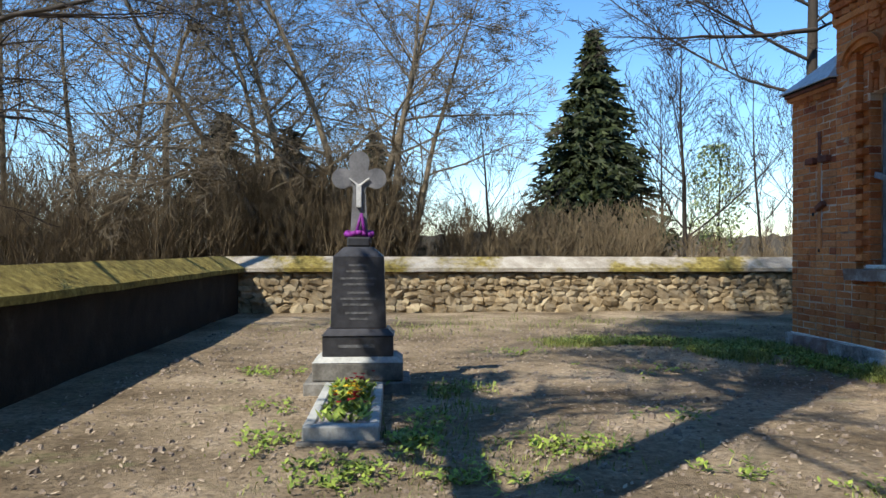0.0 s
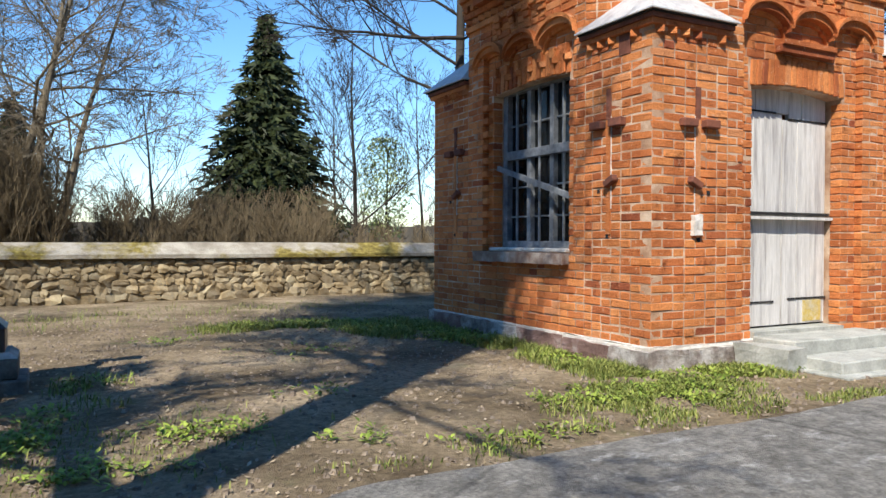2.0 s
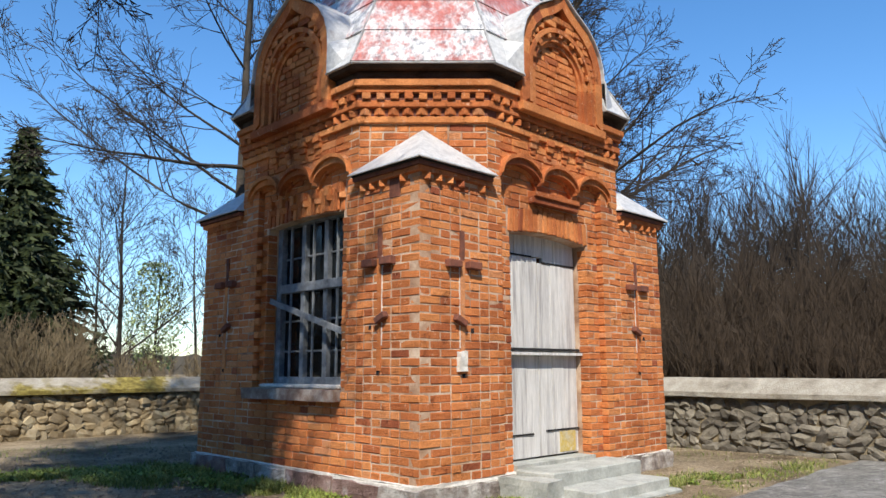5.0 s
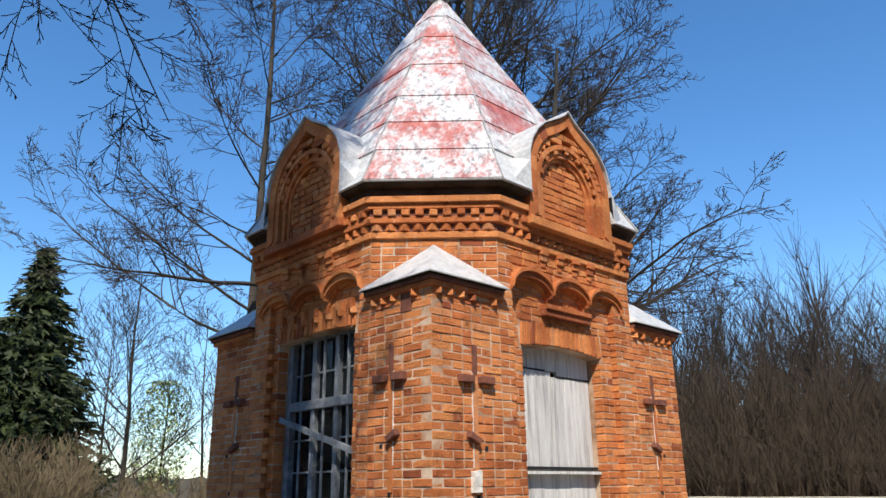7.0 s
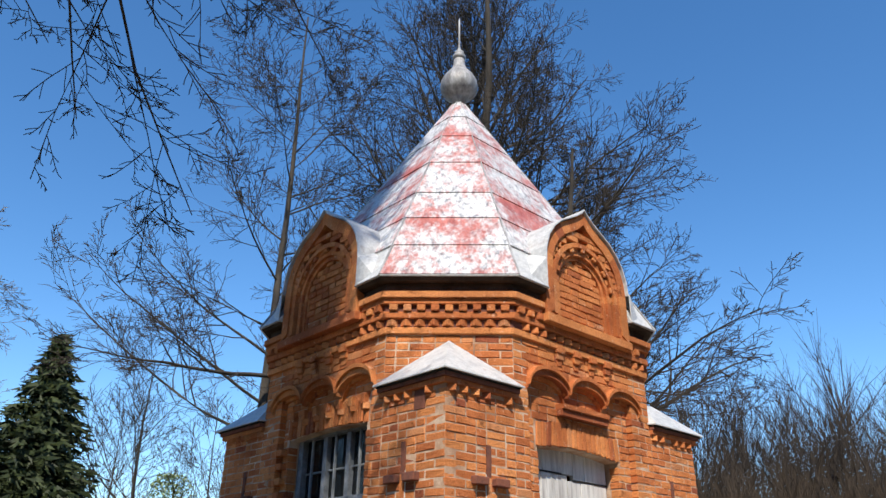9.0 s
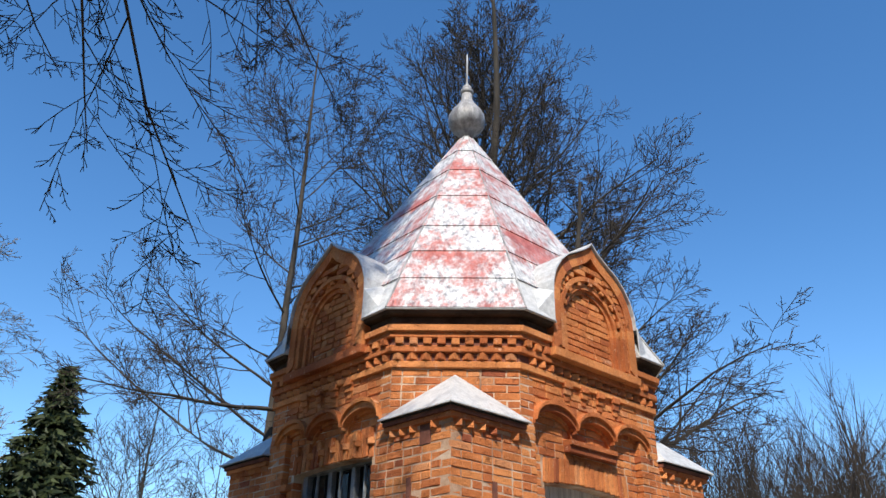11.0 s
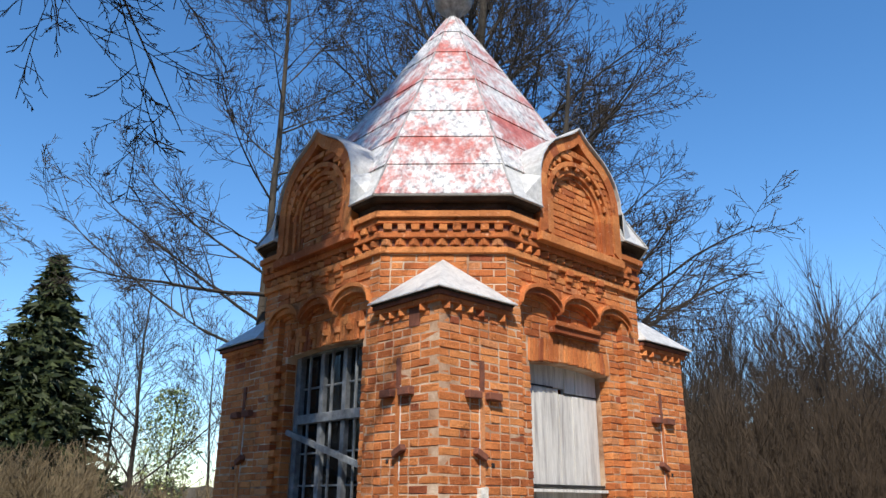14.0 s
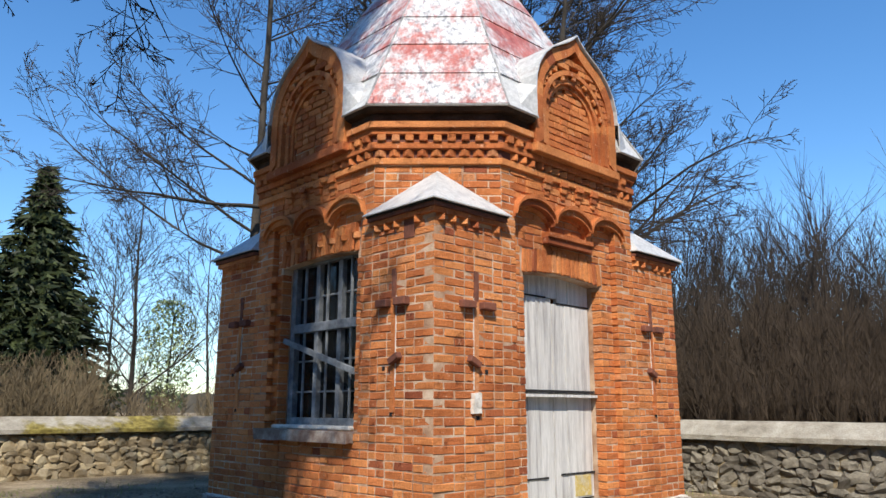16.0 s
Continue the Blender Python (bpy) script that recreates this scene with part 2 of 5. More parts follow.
def facade(key):
    m, f = side(key), FACADES[key]
    (b0, b1), (p0, p1), (o0, o1), (z0, z1) = f["b"], f["p"], f["o"], f["z"]
    cores = [(b0, p0 - 0.012, -0.003, 0.2, 3.7), (p1 + 0.012, b1, -0.003, 0.2, 3.7), (p0 - 0.02, o0 - 0.010, -REC - 0.003, 0.2, 3.7), (o1 + 0.010, p1 + 0.02, -REC - 0.003, 0.2, 3.7)]
    if f["pz"] > 0.3:
        cores.append((p0, p1, -0.010, 0.2, z0))
    for u0, u1, face, za, zb in cores:
        bm = bmesh.new()
        box(bm, u0, u1, -0.45 if za == 0.2 and zb > 2 else -0.46, face, za, zb, m)
        part("wall_core", bm, MORTAR, chapel)
    bm = bmesh.new()
    # head of the opening, slightly arched
    seg = 10
    us = [o0 + (o1 - o0) * i / seg for i in range(seg + 1)]
    zs = [z1 + f["rise"] * (1 - (2 * i / seg - 1) ** 2) for i in range(seg + 1)]
    for i in range(seg):
        prism(bm, [m @ Vector(v) for v in ((us[i], -0.45, zs[i]), (us[i + 1], -0.45, zs[i + 1]), (us[i + 1], -REC - 0.010, zs[i + 1]), (us[i], -REC - 0.010, zs[i]))],
              [m @ Vector(v) for v in ((us[i], -0.45, 3.7), (us[i + 1], -0.45, 3.7), (us[i + 1], -REC - 0.010, 3.7), (us[i], -REC - 0.010, 3.7))])
    bmesh.ops.remove_doubles(bm, verts=bm.verts[:], dist=0.0005)
    wall = part("wall", bm, MORTAR, chapel)
    # plate with three arches over the panel, and a stepped moulding in it
    a0, a1 = f["arch"]
    for depth, lift, name in ((-0.010, 0.0, "arch_frieze"), (-0.045, -0.05, "arch_moulding")):
        bm = bmesh.new()
        n = 48
        for i in range(n):
            u0, u1 = a0 + (a1 - a0) * i / n, a0 + (a1 - a0) * (i + 1) / n
            za, zb = arch_z(u0 + 1e-4, f) + lift, arch_z(u1 - 1e-4, f) + lift
            top = 3.69 if lift == 0 else max(za, zb) + 0.09
            back = -REC - 0.004
            prism(bm, [m @ Vector(v) for v in ((u0, back, za), (u1, back, zb), (u1, depth, zb), (u0, depth, za))],
                  [m @ Vector(v) for v in ((u0, back, top), (u1, back, top), (u1, depth, top), (u0, depth, top))])
        bmesh.ops.remove_doubles(bm, verts=bm.verts[:], dist=1e-5)
        part(name, bm, BRICK, chapel)
    return wall


WALLS = {k: facade(k) for k in FACADES}
for key in ("north", "east"):
    bm = bmesh.new()
    b0, b1 = (PX0, PX1) if key == "north" else (PY0, PY1)
    box(bm, b0, b1, -0.45, 0, 0.2, 3.7, side(key))
    WALLS[key] = part("wall", bm, BRICK, chapel)
PIERS = []
for x0, x1, y0, y1 in ((0, PX0, 0, PY0), (PX1, WX, 0, PY0), (0, PX0, PY1, WY), (PX1, WX, PY1, WY)):
    bm = bmesh.new()
    box(bm, x0 + 0.003, x1 - 0.003, y0 + 0.003, y1 - 0.003, 0.15, 3.0)
    PIERS.append(part("corner_pier", bm, MORTAR, chapel))

# upper body on the corners, above the pier roofs: hollow, so that light falls through the openings alone
outer, inner = (octagon(-0.004, 3.69), octagon(-0.004, 4.2)), (octagon(-0.40, 3.69), octagon(-0.40, 4.2))
UPPER = []
for i in range(8):
    j = (i + 1) % 8
    bm = bmesh.new()
    prism(bm, [outer[0][i], outer[0][j], inner[0][j], inner[0][i]], [outer[1][i], outer[1][j], inner[1][j], inner[1][i]])
    UPPER.append(part("upper_wall", bm, MORTAR, chapel))
CHAMFER = []
for i in (1, 3, 5, 7):
    j = (i + 1) % 8
    o, q = octagon(-0.004, 2.9), octagon(-0.30, 2.9)
    bm = bmesh.new()
    prism(bm, [o[i], o[j], q[j], q[i]], [(p[0], p[1], 3.69) for p in (o[i], o[j], q[j], q[i])])
    CHAMFER.append(part("chamfer_wall", bm, MORTAR, chapel))
chamfer_wall = CHAMFER[3]

# cornice bands; the upper ones stop at the gables
GAB = 0.77


def broken_band(name, o, z0, z1, mt, o2=None, label=""):
    lo, hi = octagon(o, z0), octagon(o2 or o, z1)
    inn = octagon(-0.2, z0)
    for i in (1, 3, 5, 7):
        p, q = Vector(lo[i - 1]), Vector(lo[i])
        r, t = Vector(lo[(i + 1) % 8]), Vector(lo[(i + 2) % 8])
        half_p = ((q - p).length / 2 - GAB) / (q - p).length
        half_t = ((t - r).length / 2 - GAB) / (t - r).length
        ks, ke = q.lerp(p, half_p), r.lerp(t, half_t)
        up = Vector((0, 0, z1 - z0))
        cen = Vector((CX, CY, z0))
        ring_lo = [ks, q, r, ke]
        back = [v + (cen - v).normalized() * 0.3 for v in ring_lo]
        poly = ring_lo + list(reversed(back))
        grow = [(v - Vector((CX, CY, v.z))).normalized() * ((o2 or o) - o) for v in poly]
        bm = bmesh.new()
        prism(bm, poly, [v + g + up for v, g in zip(poly, grow)])
        part(name, bm, mt, chapel, label, bevel=0.004)


for z0, z1, o in ((3.65, 3.72, 0.035), (3.81, 3.88, 0.06)):
    bm = bmesh.new()
    prism(bm, octagon(o, z0), octagon(o, z1))
    part("cornice_band", bm, BRICK, chapel, bevel=0.006)
for z0, z1, o in ((3.96, 4.018, 0.075), (4.02, 4.088, 0.11)):
    broken_band("cornice_band", o, z0, z1, BRICK)
# Near-black colour here paints the shadow of the roof overhang.
broken_band("eaves_recess", 0.045, 4.09, 4.194, EAVES, None, "band under the eaves coloured dark as their shadow")
# Backs of the recesses in darker brick: shade behind the teeth, as colour.
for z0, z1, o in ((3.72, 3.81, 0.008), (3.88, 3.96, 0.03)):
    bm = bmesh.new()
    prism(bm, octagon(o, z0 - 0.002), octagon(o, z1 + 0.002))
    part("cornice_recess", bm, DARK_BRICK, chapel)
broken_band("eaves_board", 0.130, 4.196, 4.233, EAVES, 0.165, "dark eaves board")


# ---- chapel roof ----
def roof_material():
    """Zinc under flaking red paint: patches of red broken by pale streaks that run down the slope."""
    m, n, l, b = material("flaking_red_paint_on_zinc", 0.5, 0.0, 0.35)
    streak = noise_tex(n, l, 11, 9, 0.78, stretch=(1, 1, 0.22))
    patch = noise_tex(n, l, 1.5, 5, 0.6)
    a = n.new("ShaderNodeMath")
    a.operation = "ADD"
    l.new(streak, a.inputs[0]), l.new(patch, a.inputs[1])
    c = n.new("ShaderNodeMath")
    c.operation = "MULTIPLY_ADD"
    l.new(piece_random(n, l), c.inputs[0]), l.new(a.outputs[0], c.inputs[2])
    c.inputs[1].default_value = 0.10
    sc = n.new("ShaderNodeMath")
    sc.operation = "MULTIPLY"
    l.new(c.outputs[0], sc.inputs[0])
    sc.inputs[1].default_value = 0.5
    red = ramp(n, l, sc.outputs[0], [(0.505, (0, 0, 0)), (0.555, (0.5, 0.5, 0.5)), (0.61, (1, 1, 1))])
    zinc = ramp(n, l, noise_tex(n, l, 16, 8, 0.75, stretch=(1, 1, 0.3)), [(0.38, (0.17, 0.175, 0.19)), (0.47, (0.46, 0.46, 0.46)), (0.60, (0.66, 0.65, 0.64))])
    paint = ramp(n, l, noise_tex(n, l, 9, 7, 0.7, stretch=(1, 1, 0.4)), [(0.35, (0.26, 0.06, 0.05)), (0.6, (0.46, 0.15, 0.125))])
    tone = mix(n, l, red, zinc, paint)
    fine = noise_tex(n, l, 34, 6, 0.7, stretch=(1, 1, 0.3))
    tone = mix(n, l, 0.5, tone, ramp(n, l, fine, [(0.32, (0.42, 0.40, 0.40)), (0.56, (1.12, 1.12, 1.12))]), "MULTIPLY")
    l.new(tone, b.inputs["Base Color"])
    bump(n, l, b, fine, 0.3, 0.01)
    return m


TIN = roof_material()
ZINC = mottled("pale_zinc_sheet", [(0.3, (0.36, 0.36, 0.365)), (0.55, (0.56, 0.56, 0.55)), (0.75, (0.36, 0.30, 0.28))], 7, 35, rough=0.45, strength=0.25, spec=0.4)
APEX = Vector((CX, CY, 8.30))
EAVE = [Vector(p) for p in octagon(0.18, 4.235)]
bm = bmesh.new()
ring_pts = []
for i in range(0, 8, 2):
    a, b = EAVE[i], EAVE[i + 1]
    u = (b - a).normalized()
    inward = Vector((-u.y, u.x, 0))
    mid = (a + b) / 2
    g1, g2 = mid - u * 0.76, mid + u * 0.76
    ring_pts += [a, g1, g1 + inward * 0.42, g2 + inward * 0.42, g2, b]
ringb = [bm.verts.new(p - Vector((0, 0, 0.006))) for p in ring_pts]
top = bm.verts.new(APEX - Vector((0, 0, 0.03)))
for i in range(len(ringb)):
    bm.faces.new((ringb[i], ringb[(i + 1) % len(ringb)], top))
bm.faces.new(list(reversed(ringb)))
roof = part("roof", bm, ZINC, chapel, "steep eight-sided tin roof with flaking red paint")
CUTS = (0.0, 0.115, 0.235, 0.36, 0.53, 0.70, 0.84, 0.985)
for i in range(8):
    a, b = EAVE[i], EAVE[(i + 1) % 8]
    nrm = (b - a).cross(APEX - a).normalized()
    if nrm.z < 0:
        nrm = -nrm
    for k in range(7):
        lo, hi = CUTS[k] + 0.001, CUTS[k + 1] + 0.006
        c = [a.lerp(APEX, lo), b.lerp(APEX, lo), b.lerp(APEX, hi), a.lerp(APEX, hi)]
        if i % 2 == 0 and k == 0:   # the lowest row stops at the gables
            continue
        mid = sum(c, Vector()) / 4
        c = [mid + (p - mid) * 0.992 for p in c]
        up0, up1 = nrm * 0.016, nrm * 0.003
        bm = bmesh.new()
        prism(bm, [c[0], c[1], c[2], c[3]], [c[0] + up0, c[1] + up0, c[2] + up1, c[3] + up1])
        part("roof_panel", bm, TIN, roof)
    bm = bmesh.new()
    tube(bm, a + Vector((0, 0, 0.008)), APEX, 0.015, 0.012, 6)
    part("hip_seam", bm, GREY_METAL, roof)

broken_band("gutter", 0.185, 4.233, 4.246, ZINC)

# finial
bm = bmesh.new()
lathe(bm, [(0.10, 8.14), (0.12, 8.24), (0.16, 8.29), (0.24, 8.345), (0.285, 8.42), (0.298, 8.50), (0.285, 8.58), (0.25, 8.66), (0.185, 8.755), (0.125, 8.84), (0.092, 8.93), (0.085, 9.03)], (CX, CY))
finial = part("onion_finial", bm, GREY_METAL, chapel, "grey metal onion bulb finial", smooth=True)
bm = bmesh.new()
lathe(bm, [(0.085, 9.03), (0.11, 9.06), (0.11, 9.10), (0.07, 9.12), (0.06, 9.16), (0.075, 9.19), (0.03, 9.21), (0.016, 9.3), (0.014, 9.86), (0.004, 9.9)], (CX, CY), 12)
part("spike", bm, GREY_METAL, finial, "thin grey iron spike", smooth=True)


# ---- bricks ----
COURSE, BL, BH, BD, JOINT = 0.0787, 0.252, 0.0685, 0.122, 0.011
PIECES = []                                   # bricks are laid down here and built last


def brick_mesh(name, lx, ly, lz, seed):
    rng = random.Random(seed)
    bm = bmesh.new()
    box(bm, -lx / 2, lx / 2, -ly / 2, ly / 2, -lz / 2, lz / 2)
    bmesh.ops.bevel(bm, geom=bm.edges[:], offset=0.006, segments=1, affect="EDGES")
    for v in bm.verts:
        v.co += Vector([rng.uniform(-0.0036, 0.0036) for _ in range(3)])
    bmesh.ops.recalc_face_normals(bm, faces=bm.faces[:])
    me = bpy.data.meshes.new(name)
    bm.to_mesh(me)
    bm.free()
    me.materials.append(BRICK)
    return me


STRETCHERS = [brick_mesh("brick", BL, BD, BH, s) for s in range(9)]
HEADERS = [brick_mesh("brick", 0.121, BD, BH, s + 10) for s in range(9)]
rng_b = random.Random(7)


def place_brick(parent, m, u, n, z, width, turn=0.0, tilt=0.0, proud=0.0, missing=0.0):
    """One brick whose face lies at depth n, centred on u and z; tilt turns it in the face, turn about the upright."""
    if rng_b.random() < missing:
        return
    short = width < 0.18
    mesh = rng_b.choice(HEADERS if short else STRETCHERS)
    sx = width / (0.121 if short else BL) * rng_b.uniform(0.965, 1.01)
    loc = Vector((u, n + proud + rng_b.uniform(-0.001, 0.006) - BD / 2, z + rng_b.uniform(-0.004, 0.004)))
    rot = Euler((rng_b.gauss(0, 0.008), tilt + rng_b.gauss(0, 0.011), turn + rng_b.gauss(0, 0.005)))
    PIECES.append((parent, mesh, m @ Matrix.LocRotScale(loc, rot, (sx, 1, 1))))


def free_spans(u0, u1, holes):
    spans = [(u0, u1)]
    for h0, h1 in holes:
        cut = []
        for a, b in spans:
            if h1 <= a or h0 >= b:
                cut.append((a, b))
            else:
                if h0 > a:
                    cut.append((a, h0))
                if h1 < b:
                    cut.append((h1, b))
        spans = cut
    return [s for s in spans if s[1] - s[0] > 0.03]


def lay(parent, m, u0, u1, z0, z1, n=0.0, holes=None, quoin=None, quoin_end=None, missing=0.0):
    """Courses of alternating stretchers and headers; quoin 0 or 1: on which courses this face owns the corner brick at u0."""
    for i in range(int((z1 - z0) / COURSE + 0.3)):
        zc = z0 + (i + 0.5) * COURSE
        a, b = u0, u1
        first_long = i % 2 == 0
        if quoin is not None:
            first_long = i % 2 == quoin
            if not first_long:
                a += BD + JOINT
        if quoin_end is not None and i % 2 != quoin_end:
            b -= BD + JOINT
        for s0, s1 in free_spans(a, b, holes(zc) if holes else []):
            u = s0
            long = first_long if (s0 == a and quoin is not None) else (i + int(s0 * 3)) % 2 == 0
            if quoin is not None and s0 == a and not first_long:
                long = rng_b.random() < 0.7
            while s1 - u > 0.02:
                w = BL if long else 0.121
                if u + w > s1 - 0.05:
                    w = s1 - u
                if w > 0.31:
                    w = w / 2 - JOINT / 2
                place_brick(parent, m, u + w / 2, n, zc, w, missing=missing)
                u += w + JOINT
                long = not long if rng_b.random() < 0.93 else long


Z0 = 0.2
ident = side("south")
west = side("west")
# near pier, both faces
lay(PIERS[0], side("south"), 0, PX0 - 0.003, Z0, 2.99, quoin=0)
lay(PIERS[0], side("west"), 0, PY0 - 0.003, Z0, 2.99, quoin=1, holes=lambda z: [(0.27, 0.42)] if 2.80 < z < 2.93 else [])
# the two piers beside it
lay(PIERS[1], side("south"), PX1 + 0.003, WX, Z0, 2.99)
lay(PIERS[2], side("west"), PY1 + 0.003, WY, Z0, 2.99)


def bay_holes(key, panel):
    f = FACADES[key]
    (o0, o1), (z0, z1) = f["o"], f["z"]

    def holes(z):
        out = []
        if z0 - 0.02 < z < z1 + 0.03:
            out.append((o0, o1))
        if not panel and z > f["pz"] and z < SPRING:
            out.append(f["p"])
        if panel and z1 - 0.03 < z < z1 + 0.28:
            out.append((o0 - 0.05, o1 + 0.05))
        if not panel and z >= SPRING:
            # open below the arches and their rings
            a0, a1 = f["arch"]
            w = (a1 - a0) / 3
            k = (z - 0.03 - SPRING) / (RISE + 0.10)
            for j in range(3):
                c = a0 + (j + 0.5) * w
                if k < 1:
                    half = (w / 2 + 0.085) * math.sqrt(1 - max(k, 0) ** 2)
                    out.append((max(c - half, f["p"][0]), min(c + half, f["p"][1])))
        return out
    return holes


for key in ("south", "west"):
    f = FACADES[key]
    (b0, b1), (p0, p1) = f["b"], f["p"]
    m = side(key)
    lay(WALLS[key], m, b0 + 0.003, b1 - 0.003, Z0, 3.66, holes=bay_holes(key, False))
    lay(WALLS[key], m, p0, p1, f["pz"] + (0.0 if key == "south" else 0.02), SPRING + RISE + 0.04, n=-REC, holes=bay_holes(key, True))
    # soldier course over the opening
    (o0, o1), (z0, z1) = f["o"], f["z"]
    k = 17
    for i in range(k):
        u = o0 - 0.03 + (o1 - o0 + 0.06) * (i + 0.5) / k
        lift = f["rise"] * (1 - ((u - o0) / (o1 - o0) * 2 - 1) ** 2)
        place_brick(WALLS[key], m, u, -REC + 0.01, z1 + max(lift, 0) + 0.13, 0.25, tilt=math.pi / 2 - 0.35 * ((i + 0.5) / k - 0.5) * 0.5)
    # stepped hood moulding over the three arches
    a0, a1 = f["arch"]
    w = (a1 - a0) / 3
    for lo, hi, proud in ((-0.012, 0.05, 0.03), (0.05, 0.095, 0.065)):
        for j in range(3):
            c = a0 + (j + 0.5) * w
            bm = bmesh.new()
            at_arch = lambda t, k: (c - math.cos(t) * (w / 2 - 0.004), SPRING + math.sin(t) * RISE + k * (0.45 + 0.55 * math.sin(t)))
            for i in range(16):
                t0, t1 = math.pi * i / 16, math.pi * (i + 1) / 16
                quad = [at_arch(t0, lo), at_arch(t1, lo), at_arch(t1, hi), at_arch(t0, hi)]
                prism(bm, [m @ Vector((u, -REC, z)) for u, z in quad], [m @ Vector((u, proud, z)) for u, z in quad])
            bmesh.ops.remove_doubles(bm, verts=bm.verts[:], dist=1e-4)
            part("arch_hood", bm, BRICK, WALLS[key])
# panel under the middle arch of the door, a plaster cornice strip
bm = bmesh.new()
for q, (z0, z1, d) in enumerate(((2.96, 3.03, 0.01), (3.03, 3.08, 0.035))):
    box(bm, 1.66, 2.46, -REC - 0.02, d - 0.01, z0, z1, side("south"))
part("arch_shelf", bm, BRICK, chapel)
# hanging teeth over the window
for i in range(7):
    u = 1.16 + 1.55 * (i + 0.5) / 7
    place_brick(WALLS["west"], west, u, -REC + 0.05, 3.07, 0.11, tilt=math.pi / 2)
    place_brick(WALLS["west"], west, u, -REC + 0.05, 2.99, 0.075, turn=math.pi / 4)
# toothed edge beside the window
for i in range(11):
    z = 1.12 + i * COURSE * 2
    place_brick(WALLS["west"], west, FACADES["west"]["p"][1] - 0.035, -0.004, z, 0.12)

# upper wall: corner faces between the pier roofs and the cornice
CH = Vector((-PX0, PY0, 0)).normalized()
for idx, (a, b) in enumerate((((PX0, 0), (0, PY0)),)):
    u = Vector((b[0] - a[0], b[1] - a[1], 0))
    ln = u.length
    u.normalize()
    nn = Vector((-u.y, u.x, 0))
    if nn.x > 0:
        nn = -nn
    cm = Matrix(((u.x, nn.x, 0, a[0]), (u.y, nn.y, 0, a[1]), (0, 0, 1, 0), (0, 0, 0, 1)))
    lay(chamfer_wall, cm, 0.0, ln, 3.17, 3.66)
# friezes of dogtooth bricks and dentils under the eaves, on the faces towards the path
RING = [Vector(p) for p in octagon(0.0, 0)]
for i in (0, 7, 6, 1, 5):
    a, b = RING[i], RING[(i + 1) % 8]
    u = (b - a)
    ln = u.length
    u.normalize()
    nn = Vector((u.y, -u.x, 0))
    fm = Matrix(((u.x, nn.x, 0, a.x), (u.y, nn.y, 0, a.y), (0, 0, 1, 0), (0, 0, 0, 1)))
    k = int(ln / 0.135)
    for j in range(k):
        uu = ln * (j + 0.5) / k
        place_brick(UPPER[i], fm, uu, 0.052, 3.765, 0.085, turn=math.pi / 4, missing=0.03)
    k = int(ln / 0.14)
    for j in range(k):
        uu = ln * (j + 0.5) / k
        place_brick(UPPER[i], fm, uu, 0.085, 3.92, 0.085, missing=0.05)

# ---- pier cornices and roofs ----
for x0, y0, sx, sy in ((0, 0, 1, 1), (WX, 0, -1, 1), (0, WY, 1, -1), (WX, WY, -1, -1)):
    pm = Matrix(((sx, 0, 0, x0), (0, sy, 0, y0), (0, 0, 1, 0), (0, 0, 0, 1)))
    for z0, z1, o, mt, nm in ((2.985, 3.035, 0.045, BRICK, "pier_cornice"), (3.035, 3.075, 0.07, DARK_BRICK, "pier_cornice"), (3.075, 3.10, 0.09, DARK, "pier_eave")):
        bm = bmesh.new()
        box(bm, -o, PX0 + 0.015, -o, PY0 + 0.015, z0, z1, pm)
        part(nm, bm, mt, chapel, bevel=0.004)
    bm = bmesh.new()
    low = [(-0.115, -0.115, 3.10), (PX0 + 0.035, -0.115, 3.10), (PX0 + 0.03, 0.02, 3.115), (0.02, PY0 + 0.03, 3.115), (-0.115, PY0 + 0.035, 3.10)]
    vs = [bm.verts.new(pm @ Vector(p)) for p in low]
    lows = [bm.verts.new(pm @ (Vector(p) - Vector((0, 0, 0.012)))) for p in low]
    tip = bm.verts.new(pm @ Vector((PX0 / 2 - 0.01, PY0 / 2 - 0.01, 3.585)))
    for i in range(5):
        bm.faces.new((vs[i], vs[(i + 1) % 5], tip))
        bm.faces.new((lows[i], lows[(i + 1) % 5], vs[(i + 1) % 5], vs[i]))
    bm.faces.new(list(reversed(lows)))
    part("pier_roof", bm, ZINC, chapel, "pale zinc hipped pier roof")
for pi, m, u0, u1 in ((0, side("south"), 0.02, PX0), (0, side("west"), 0.16, PY0), (1, side("south"), PX1, WX - 0.02), (2, side("west"), PY1, WY - 0.02)):
    k = int((u1 - u0) / 0.13)
    for j in range(k):
        uu = u0 + (u1 - u0) * (j + 0.5) / k
        if pi == 0 and m == side("west") and 0.25 < uu < 0.44:
            continue
        place_brick(PIERS[pi], m, uu, 0.042, 2.955, 0.085, turn=math.pi / 4, missing=0.06)

# corbels under the gable
for key, c in (("south", 2.07), ("west", 2.02)):
    for j in range(4):
        uu = c - 0.42 + 0.28 * j
        for q, zz in enumerate((3.60, 3.53, 3.46)):
            place_brick(WALLS[key], side(key), uu, 0.05 - 0.02 * q, zz + 0.045, 0.125 - 0.02 * q)


